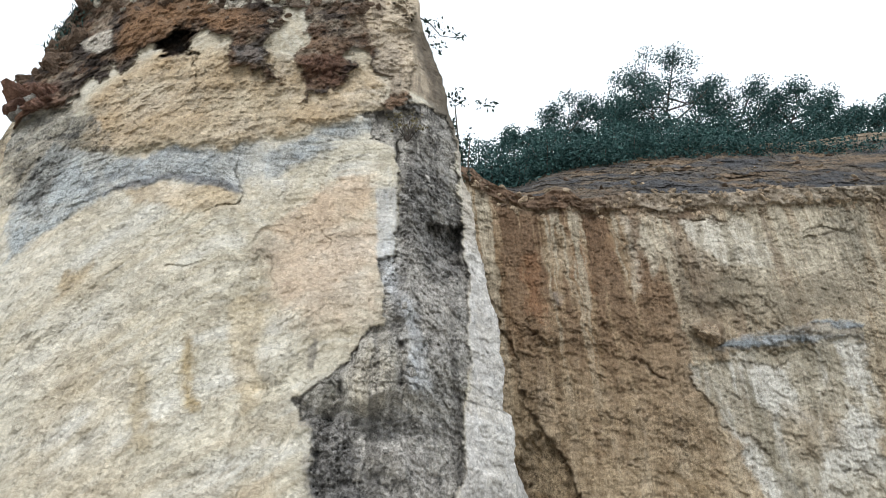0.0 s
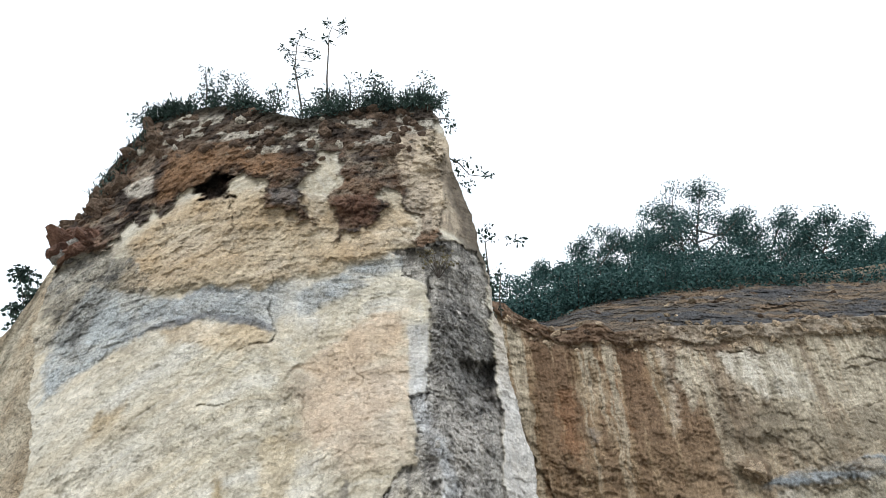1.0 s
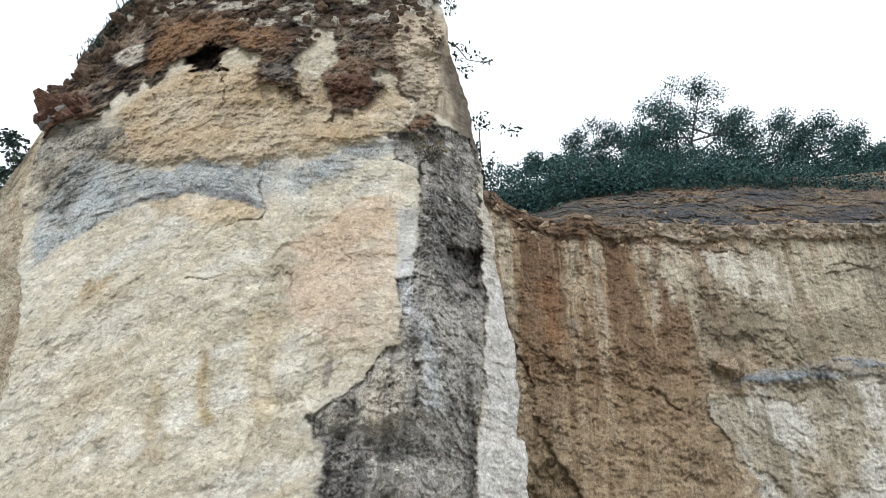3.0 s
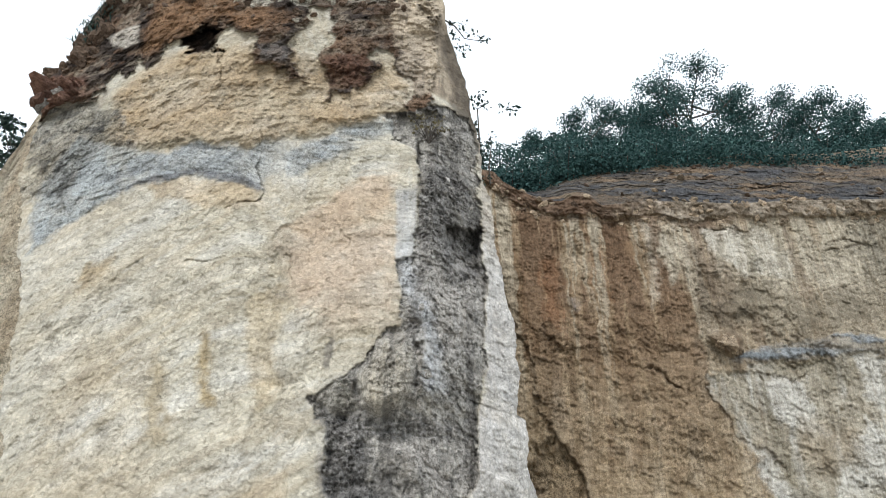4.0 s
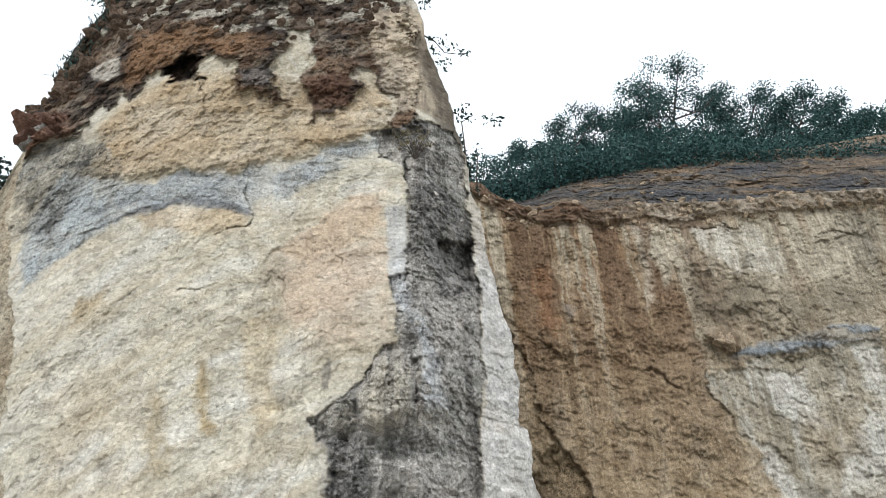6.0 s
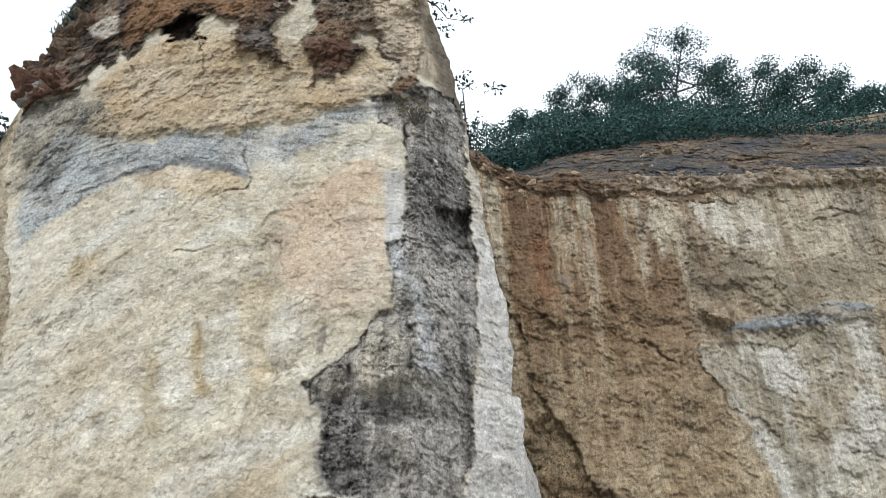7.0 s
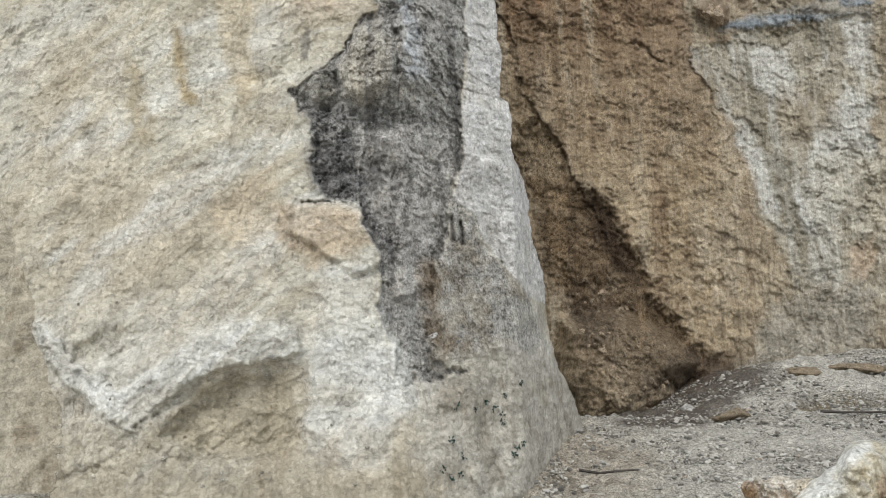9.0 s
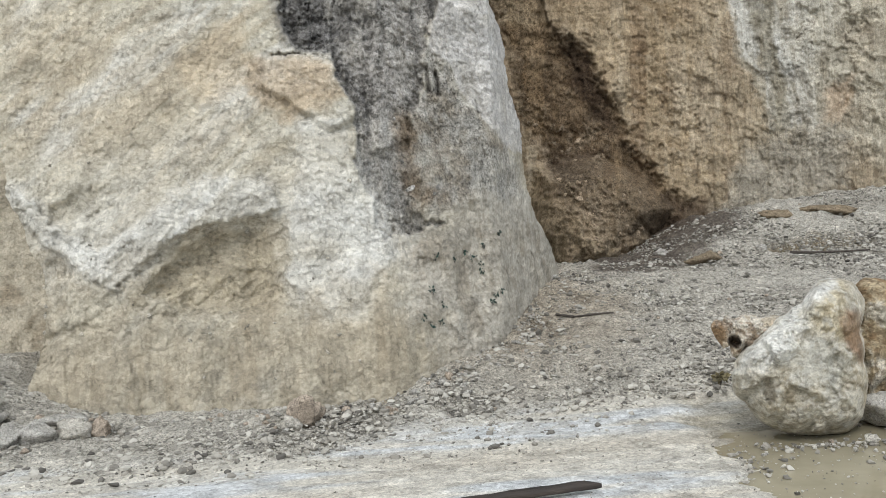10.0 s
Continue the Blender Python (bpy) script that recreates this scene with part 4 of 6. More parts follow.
    for patch in ([(5.40, 7.21), (6.09, 7.17), (6.21, 6.42), (6.35, 6.21), (5.71, 6.36), (5.38, 6.62)], [(7.17, 7.70), (7.74, 7.82), (7.41, 6.65), (7.22, 6.97)], [(5.01, 6.10), (5.32, 5.56), (5.74, 5.14), (5.64, 3.95), (5.30, 4.74), (5.10, 5.36)], [(6.14, 5.23), (7.07, 6.60), (7.40, 6.27), (7.41, 5.31), (6.61, 4.12), (6.02, 3.94)]):
        tint(col, np.minimum(1, 1.4 * reg(patch, 0.10, 0.15)) * 0.7, (0.54, 0.53, 0.49))
    olive = reg([(5.32, 7.21), (5.43, 7.27), (5.48, 6.51), (5.61, 5.90), (5.71, 5.50), (5.85, 5.24), (5.99, 4.33), (6.07, 3.18), (5.97, 2.91), (5.80, 2.96), (5.69, 4.24), (5.52, 4.94), (5.42, 5.56)], 0.04, 0.08) + 0.7 * reg([(5.43, 7.59), (7.19, 7.78), (7.09, 7.30), (6.53, 6.96), (6.34, 7.40), (5.91, 7.28), (5.43, 7.36)], 0.06, 0.1)
    tint(col, np.clip(olive, 0, 1) * (0.75 + 0.3 * n2), (0.235, 0.21, 0.155))
    brow = reg([(5.86, 6.52), (6.83, 6.39), (6.83, 5.85), (6.31, 5.65), (5.90, 5.55), (5.66, 5.87)], 0.12, 0.15)
    tint(col, brow * 0.5, (0.36, 0.30, 0.22))
    pale_end = reg([(6.20, 5.20), (9.20, 5.60), (9.20, 2.20), (7.60, 2.30), (6.60, 2.90)], 0.25, 0.25)
    tint(col, pale_end * (0.75 + 0.3 * n2), (0.46, 0.425, 0.345))
    tint(col, reg([(6.70, 3.64), (7.18, 3.82), (7.01, 2.98), (6.69, 3.08)], 0.08, 0.1) * 0.6, (0.42, 0.30, 0.20))
    bandm = reg([(4.93, 7.66), (5.54, 7.90), (6.41, 8.13), (7.47, 8.27), (7.84, 8.18), (7.76, 7.88), (7.04, 7.80), (6.00, 7.69), (5.38, 7.61)], 0.03, 0.08)
    bandm = bandm * (0.35 + 0.65 * smooth(-0.25, 0.15, fbm(p, (1.6, 1.6, 7), 5, 0.65, 118)))
    tint(col, bandm * 0.95, (0.20, 0.225, 0.245))
    tint(col, bandm * smooth(0, 0.4, fbm(p, (2, 2, 9), 3, 0.6, 117)) * 0.7, (0.36, 0.38, 0.39))
    relief += bandm * 0.05
    knob = reg([(4.60, 8.13), (4.98, 8.25), (5.21, 8.08), (5.16, 7.82), (4.90, 7.74), (4.72, 7.89)], 0.06, 0.05)
    relief += knob * 0.3
    tint(col, knob * 0.6, (0.17, 0.12, 0.08))
    crag = crag - 0.3 * lower - 0.25 * white
    relief -= 0.10 * lower
    # tan lobe that ends above the scree
    lobe = reg([(3.74, 5.28), (4.21, 5.17), (4.46, 4.86), (4.25, 4.76), (3.91, 5.07)], 0.05, 0.08)
    tint(col, lobe * 0.6, (0.20, 0.135, 0.07))
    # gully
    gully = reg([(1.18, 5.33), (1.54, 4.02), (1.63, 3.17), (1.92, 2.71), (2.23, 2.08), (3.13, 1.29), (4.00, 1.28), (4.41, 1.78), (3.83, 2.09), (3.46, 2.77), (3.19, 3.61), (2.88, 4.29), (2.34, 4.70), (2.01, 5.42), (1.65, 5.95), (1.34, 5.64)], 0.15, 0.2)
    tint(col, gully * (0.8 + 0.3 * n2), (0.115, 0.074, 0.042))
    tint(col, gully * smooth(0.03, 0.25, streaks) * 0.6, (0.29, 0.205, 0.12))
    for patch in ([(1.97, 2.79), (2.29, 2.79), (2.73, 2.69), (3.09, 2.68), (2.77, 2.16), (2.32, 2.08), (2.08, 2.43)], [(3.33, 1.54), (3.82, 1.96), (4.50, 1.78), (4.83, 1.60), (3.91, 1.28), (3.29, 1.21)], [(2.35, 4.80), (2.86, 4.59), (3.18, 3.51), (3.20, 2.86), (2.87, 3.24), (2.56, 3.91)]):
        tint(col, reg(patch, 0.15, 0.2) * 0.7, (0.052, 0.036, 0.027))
    rubble = smooth(0.0, 0.3, fbm(p, 5, 4, 0.65, 127)) * reg([(1.88, 3.44), (2.78, 3.24), (3.28, 2.77), (3.27, 1.80), (3.04, 1.29), (2.48, 1.81), (1.79, 2.17), (1.66, 2.89)], 0.2, 0.2)
    tint(col, rubble * 0.6, (0.30, 0.235, 0.165))
    crag = np.maximum(crag, gully)
    fan = reg.dome(FAN, 0.6)
    tint(col, fan * (0.55 + 0.5 * n2), (0.27, 0.215, 0.15))
    relief += fan * (0.9 + 0.10 * fbm(p, 5, 5, 0.68, 129, True))
    slab = reg([(1.15, 7.43), (1.33, 6.87), (1.68, 6.13), (2.07, 5.44), (2.26, 4.95), (1.38, 4.93), (1.23, 5.72), (1.17, 6.54)], 0.05, 0.08)
    tint(col, slab * 0.6, (0.36, 0.285, 0.19))
    scree = reg([(5.46, 2.83), (5.93, 2.91), (7.02, 3.03), (6.66, 1.24), (5.57, 1.34), (4.65, 1.61), (5.11, 2.29)], 0.15, 0.2)
    tint(col, scree * 0.8, (0.33, 0.305, 0.255))
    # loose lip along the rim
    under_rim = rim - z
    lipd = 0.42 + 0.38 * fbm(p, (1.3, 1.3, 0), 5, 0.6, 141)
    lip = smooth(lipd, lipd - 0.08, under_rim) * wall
    tint(col, lip * 0.85, (0.24, 0.20, 0.155))
    tint(col, lip * smooth(0, 0.3, n2) * 0.7, (0.43, 0.38, 0.31))
    tint(col, lip * smooth(4.8, 2.2, x) * 0.85, (0.13, 0.078, 0.05))
    # shadow line beneath the lip, coloured onto the wall
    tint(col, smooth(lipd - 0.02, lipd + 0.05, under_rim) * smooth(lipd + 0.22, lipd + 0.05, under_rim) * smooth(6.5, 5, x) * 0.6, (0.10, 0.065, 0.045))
    relief += lip * (0.10 + 0.05 * f2 + 0.10 * fbm(p, 3, 4, 0.65, 143, True))
    # dark layered slope above the rim
    strata = fbm(np.c_[x + 0.6 * reg.wu, y, z + 0.04 * x + 0.22 * reg.wv], (0.6, 0.6, 5.0), 5, 0.65, 131)
    slope = (s > 0).astype(float)
    tint(col, slope, (0.135, 0.115, 0.095))
    tint(col, slope * smooth(-0.1, 0.3, strata) * smooth(0.95, 0.6, s) * 0.85, (0.078, 0.084, 0.095))
    tint(col, slope * smooth(0.05, 0.4, -strata) * 0.8, (0.23, 0.165, 0.11))
    tint(col, slope * smooth(0.75, 0.95, s) * 0.6, (0.24, 0.20, 0.15))
    tint(col, (b > 0) * 1.0, (0.045, 0.05, 0.028))
    relief += slope * (0.14 * fbm(p + 0.25 * np.c_[reg.wu, reg.wu, reg.wv], (0.9, 0.9, 5), 5, 0.68, 133) + 0.05 * fbm(p, 5, 4, 0.65, 135, True))
    crag = np.maximum(crag, slope)

    for line, step, wide in (
        ([(0.97, 8.37), (1.26, 7.66), (1.38, 6.87), (1.59, 6.29), (1.90, 5.73), (2.26, 4.95), (2.51, 4.40)], 0.20, 0.8),
        ([(4.42, 7.31), (4.48, 6.92), (4.61, 6.66), (4.73, 6.24), (5.11, 5.99), (5.42, 5.64)], 0.10, 0.4),
    ):
        d, sd = line_distance(x + 0.17 * reg.wu, z + 0.17 * reg.wv, line)
        relief -= (0.55 + 0.9 * n2) * step * smooth(wide, 0.0, d) * (sd < 0)
        tint(col, smooth(0.05, 0.0, d) * 0.35, (0.09, 0.068, 0.048))
    for line, wide, deep in (
        ([(7.18, 10.30), (7.50, 10.47), (7.71, 10.42), (8.02, 10.31)], 0.05, 0.15),
        ([(7.14, 10.13), (7.56, 10.23), (7.92, 10.33)], 0.05, 0.12),
        ([(6.31, 9.11), (6.85, 9.11), (7.55, 9.36)], 0.03, 0.08),
        ([(4.27, 10.61), (5.05, 10.55), (5.85, 10.59)], 0.04, 0.08),
        ([(2.23, 9.95), (2.32, 9.54), (2.46, 9.28)], 0.03, 0.06),
        ([(3.43, 7.46), (3.71, 7.24), (3.88, 7.02)], 0.06, 0.15),
        ([(1.59, 8.20), (1.63, 7.90)], 0.06, 0.15),
        ([(5.35, 7.44), (5.61, 7.25), (5.89, 7.19), (6.13, 7.34)], 0.025, 0.05),
        ([(6.65, 5.38), (7.02, 5.32), (7.21, 5.06), (7.31, 4.80)], 0.03, 0.05),
        ([(7.19, 4.81), (7.17, 4.51), (7.30, 4.38)], 0.03, 0.05),
        ([(6.43, 4.72), (6.64, 4.82), (6.31, 4.52)], 0.03, 0.05),
        ([(4.51, 2.48), (4.50, 2.13)], 0.04, 0.10),
    ):
        d, sd = line_distance(x + 0.16 * reg.wu, z + 0.16 * reg.wv, line)
        relief -= deep * smooth(wide, 0, d) * np.clip(0.7 + fbm(p, 3, 3, 0.6, 145), 0, 1)
        tint(col, smooth(wide * 0.7, 0, d) * 0.4, (0.13, 0.10, 0.075))
    relief -= gully * 0.2
    flat = np.c_[x, z]
    p = push(p, relief * (b == 0))
    SURFACE["wall"] = (flat[b == 0], p[b == 0])
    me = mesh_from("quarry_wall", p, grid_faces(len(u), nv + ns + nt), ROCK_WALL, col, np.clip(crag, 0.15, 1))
    return tagged(new("quarry_wall", me), "ochre and white quarry wall streaked with brown stains", "cliff", kind="structure")


wall_back = quarry_wall()


SIDE_TOP = edge([(b, a) for a, b in [(-6.75, 8.11), (-6.63, 8.28), (-6.58, 8.58), (-6.49, 8.84), (-6.46, 9.11), (-6.39, 9.45)]] + [(8.0, -20.0)])


def side_wall():
    nu, nv = 190, 330
    u = np.concatenate([np.linspace(-18, -8.6, 30), np.linspace(-8.5, -2.5, nu - 30)])
    X, R = np.meshgrid(u, np.concatenate([np.linspace(0, 1, nv), np.ones(8)]))
    BR = np.meshgrid(u, np.concatenate([np.zeros(nv), np.linspace(0.3, 8, 8)]))[1].ravel()
    x, r = X.ravel(), R.ravel()
    z = -0.3 + r * (SIDE_TOP(x) + 0.3)
    p = np.c_[x, 8.7 + 0.12 * z + 0.25 * np.maximum(0, -5 - x), z]
    f1, e1 = facets(x, z, 2.0, 201)
    f2, e2 = facets(x, z, 7.0, 211)
    col = np.tile(np.array((0.45, 0.40, 0.31)), (len(x), 1))
    drip = fbm(p, (4, 4, 0.4), 4, 0.6, 211)
    tint(col, smooth(-0.1, 0.3, drip) * 0.4, (0.25, 0.175, 0.105))
    tint(col, smooth(0.2, 0.5, -drip) * 0.6, (0.46, 0.42, 0.34))
    tint(col, smooth(5.0, 3.2, z) * 0.85, (0.46, 0.415, 0.33))
    tint(col, smooth(0.1, 0.4, fbm(p, 3.5, 5, 0.65, 217)) * 0.5, (0.30, 0.235, 0.16))
    relief = 0.2 * fbm(p, (0.7, 0.7, 0.5), 4, 0.5, 205) + 0.06 * drip + 0.04 * f1 + 0.015 * f2 + 0.06 * fbm(p, 3, 5, 0.65, 213, True)
    p = push(p, relief * (BR == 0))
    p[:, 1] += BR
    me = mesh_from("side_wall", p, grid_faces(len(u), nv + 8), ROCK, col, 0.35 + 0.45 * smooth(3, 5, z))
    return tagged(new("side_wall", me), "cream and brown rock wall beside the pillar", "cliff", kind="structure")


side_wall()


# ---------------------------------------------------------------- ground
def ground_height(x, y):
    away = smooth(40, 16, y)
    h = np.interp(y, [6.0, 6.6, 7.3, 7.94, 9.0, 10.0, 11.0, 12.0, 13.7], [0, 0.03, 0.14, 0.36, 0.64, 0.88, 1.0, 1.02, 0.98])
    h = h * (0.55 + 0.45 * smooth(-1.8, 0.3, x)) * away
    h = h + np.interp(x, [2.9, 4.1, 5.0, 6.5, 8.5], [0, 0.58, 0.75, 0.92, 1.0]) * smooth(10.3, 13.6, y) * away
    left = 0.55 - 0.5 * np.hypot(np.maximum(0, x + 4.0), np.maximum(0, 7.4 - y))
    k = 0.12
    c = np.where((y < 9.5), left, -9)
    return h + k * np.log1p(np.exp(np.clip((c - h) / k, -40, 40)))


# dark wet soil under the gully
SOAK = [(2.2, 10.7), (2.4, 12.8), (3.2, 14.2), (4.9, 14.2), (4.8, 12.7), (4.3, 12.0), (3.5, 11.3), (2.8, 10.7)]


def puddle_depth(x, y):
    d = poly_distance(x, y, [(1.75, 4.0), (1.9, 5.2), (2.05, 6.0), (1.95, 6.6), (2.2, 7.1), (2.9, 7.2), (3.6, 7.4), (5.0, 7.0), (5.0, 4.0)])
    return 1 - smooth(-0.18, 0.12, d)


def ground():
    xs = np.concatenate([-np.geomspace(400, 5.3, 26), np.linspace(-5, 8.2, 400), np.geomspace(8.5, 400, 26)])
    ys = np.concatenate([-np.geomspace(400, 1, 20), np.linspace(-0.5, 4.3, 12), np.linspace(4.4, 14.5, 310), np.geomspace(15, 400, 24)])
    X, Y = np.meshgrid(xs, ys)
    x, y = X.ravel(), Y.ravel()
    z = ground_height(x, y)
    p = np.c_[x, y, z]
    slope = smooth(6.5, 7.3, y - 0.28 * np.clip(x, -3, 3) + 0.4 * fbm(p, (0.9, 0.9, 0), 4, 0.55, 305))
    near = ((np.abs(x) < 12) & (y > 2) & (y < 20)).astype(float)
    f1, e1 = facets(x, y, 6.0, 321)
    f2, e2 = facets(x, y, 15.0, 331)
    pud = puddle_depth(x + 0.35 * fbm(np.c_[x, y * 3, z], 1.6, 5, 0.65, 307), y + 0.2 * fbm(p, 2, 5, 0.6, 309))
    streak = fbm(np.c_[x + 0.6 * y, y - 0.12 * x, z], (0.5, 3.2, 1), 4, 0.6, 311)
    z = z + near * (0.05 * fbm(p, 1.1, 4, 0.5, 301) * (0.25 + slope) + slope * (0.02 * f1 + 0.012 * f2 + 0.05 * fbm(p, 6, 4, 0.65, 303)) + 0.16 * smooth(0.5, 1.2, z) * fbm(p, 1.8, 5, 0.62, 325) + (1 - slope) * 0.012 * streak - 0.045 * pud)
    col = np.tile(np.array((0.56, 0.527, 0.46)), (len(x), 1))
    crag = 0.35 + 0.6 * slope
    tint(col, smooth(0.05, 0.4, streak) * (1 - slope) * 0.8, (0.53, 0.553, 0.57))
    tint(col, smooth(0.05, 0.4, -streak) * (1 - slope) * 0.6, (0.45, 0.405, 0.335))
    tint(col, slope * 0.85, (0.405, 0.38, 0.33))
    tint(col, slope * smooth(0.0, 0.4, fbm(p, (1.5, 1.5, 1), 4, 0.6, 313)) * 0.5, (0.30, 0.275, 0.235))
    tint(col, (1 - slope) * smooth(0.1, 0.4, fbm(np.c_[x, y * 2.2, z], 3.2, 5, 0.68, 317)) * 0.45, (0.38, 0.35, 0.30))
    conem = smooth(3.2, 2.0, np.hypot(x - 1.0, y - 9.6))
    tint(col, conem * 0.5, (0.40, 0.37, 0.315))
    soil = smooth(1.9, 0.9, np.hypot(x - 0.75, (y - 9.6) * 0.8) + 0.5 * fbm(p, 1.5, 4, 0.6, 319))
    tint(col, soil * 0.75, (0.335, 0.285, 0.22))
    earth = smooth(12.6, 13.5, y + 0.6 * fbm(p, 1.6, 5, 0.65, 327)) * smooth(0.6, 1.2, x + 0.3 * fbm(p, 1.6, 4, 0.6, 329)) * smooth(4.8, 4.0, x) * near
    tint(col, earth * 0.85, (0.17, 0.13, 0.09))
    tint(col, soil * smooth(0.05, 0.35, fbm(p, 3.5, 5, 0.65, 323)) * 0.7, (0.17, 0.14, 0.105))
    soak = poly_distance(x + 0.35 * fbm(p, 2.0, 4, 0.6, 331), y + 0.35 * fbm(p, 2.0, 4, 0.6, 333), SOAK)
    tint(col, smooth(0.35, -0.3, soak + 0.5 * fbm(p, 4.5, 4, 0.65, 337)) * 0.85, (0.085, 0.066, 0.052))
    pit = smooth(1.1, 0.65, np.hypot((x - 5.25) / 0.8, (y - 11.45) / 0.3) + 0.3 * fbm(p, 2.5, 4, 0.6, 335))
    z = z - 0.14 * pit
    tint(col, pit * 0.8, (0.20, 0.155, 0.09))
    tint(col, pud * 0.7 * (1 - slope), (0.30, 0.265, 0.195))
    me = mesh_from("ground", np.c_[x, y, z], grid_faces(len(xs), len(ys)), GROUND, col, np.clip(crag, 0.1, 1))
    return tagged(new("ground", me), "pale dusty quarry floor rising into grey gravel", "ground", kind="structure")


ground()


def puddle():
    xs, ys = np.linspace(1.6, 5.2, 60), np.linspace(3.8, 7.6, 60)
    X, Y = np.meshgrid(xs, ys)
    me = mesh_from("puddle", np.c_[X.ravel(), Y.ravel(), np.full(X.size, -0.022)], grid_faces(60, 60), WATER)
    return tagged(new("puddle", me), "shallow muddy puddle on the quarry floor", "water", kind="structure")


puddle()


# ---------------------------------------------------------------- stones, boulder, wood
def rock_mesh(name, seed, material, size=(1, 1, 1), detail=3, rough=0.35, flat=False):
    """A broken stone: a ball cut into facets."""
    bm = bmesh.new()
    bmesh.ops.create_icosphere(bm, subdivisions=detail, radius=1)
    rng = random.Random(seed)
    cuts = [(Vector((rng.uniform(-1, 1), rng.uniform(-1, 1), rng.uniform(-1, 1))).normalized(), rng.uniform(0.42, 0.78)) for _ in range(13)]
    for v in bm.verts:
        d = v.co.normalized()
        r = 1.0
        for n, k in cuts:
            c = d.dot(n)
            if c > 0.05:
                r = min(r, k / c)
        r *= 1 + rough * 0.5 * noise.fractal(d * 2.2 + Vector((seed, 0, 0)), 0.8, 2.0, 4)
        v.co = Vector((d.x * r * size[0], d.y * r * size[1], d.z * r * size[2]))
    me = bpy.data.meshes.new(name)
    bm.to_mesh(me)
    bm.free()
    for f in me.polygons:
        f.use_smooth = not flat
    me.materials.append(material)
    return me


def place_on_ground(x, y):
    return float(ground_height(np.array([x]), np.array([y]))[0])


def stone(x, y, size, seed, material, label, turn=0.0, group="rubble at the cliff foot", name="stone", sink=0.3):
    ob = new(name, rock_mesh(name, seed, material, size, 4))
    ob.matrix_world = pose(x, y, place_on_ground(x, y) + size[2] * (1 - 2 * sink) * 0.7, 0, 0, turn)
    return tagged(ob, label, "stone", group)


def lump(outline, centre, y, depth, seed, rough):
    """A boulder with a given side outline (x, z) round a centre, swelling to both sides of the plane y."""
    cx, cz = centre
    ang = sorted((math.atan2(z - cz, x - cx), math.hypot(x - cx, z - cz)) for x, z in outline)
    aa = [a for a, r in ang]
    rr = [r for a, r in ang]
    aa, rr = [aa[-1] - 2 * math.pi] + aa + [aa[0] + 2 * math.pi], [rr[-1]] + rr + [rr[0]]
    nu, nv = 260, 170
    th, ph = np.meshgrid(np.linspace(-math.pi, math.pi, nu), np.linspace(-math.pi / 2, math.pi / 2, nv))
    th, ph = th.ravel(), ph.ravel()
    c = np.abs(np.cos(ph)) ** 0.7
    ring = np.c_[np.cos(th), np.sin(th), 0 * th]
    r = np.interp(th, aa, rr) * c * (1 + 0.035 * fbm(ring, 3, 4, 0.6, seed + 1))
    q = np.c_[cx + r * np.cos(th), np.full(len(th), y), cz + r * np.sin(th)]
    f1, e1 = facets(q[:, 0] + 0.05 * fbm(q, 3, 3, 0.5, seed), q[:, 2], 3.2, seed, 1.0)
    f2, e2 = facets(q[:, 0] + 0.03 * fbm(q, 6, 3, 0.5, seed), q[:, 2], 9.0, seed + 7, 0.8)
    relief = rough * (0.9 * f1 + 0.32 * f2 + 0.5 * terrace(fbm(q, 3, 5, 0.6, seed + 5), 0.22, 0.1) + 0.35 * fbm(q, 6, 5, 0.65, seed + 3, True) + 0.15 * fbm(q, 25, 3, 0.7, seed + 4))
    front = smooth(0.0, 0.35, np.cos(ph))
    out = np.sin(ph) * depth - relief * front
    return push(q, -out), grid_faces(nu, nv)


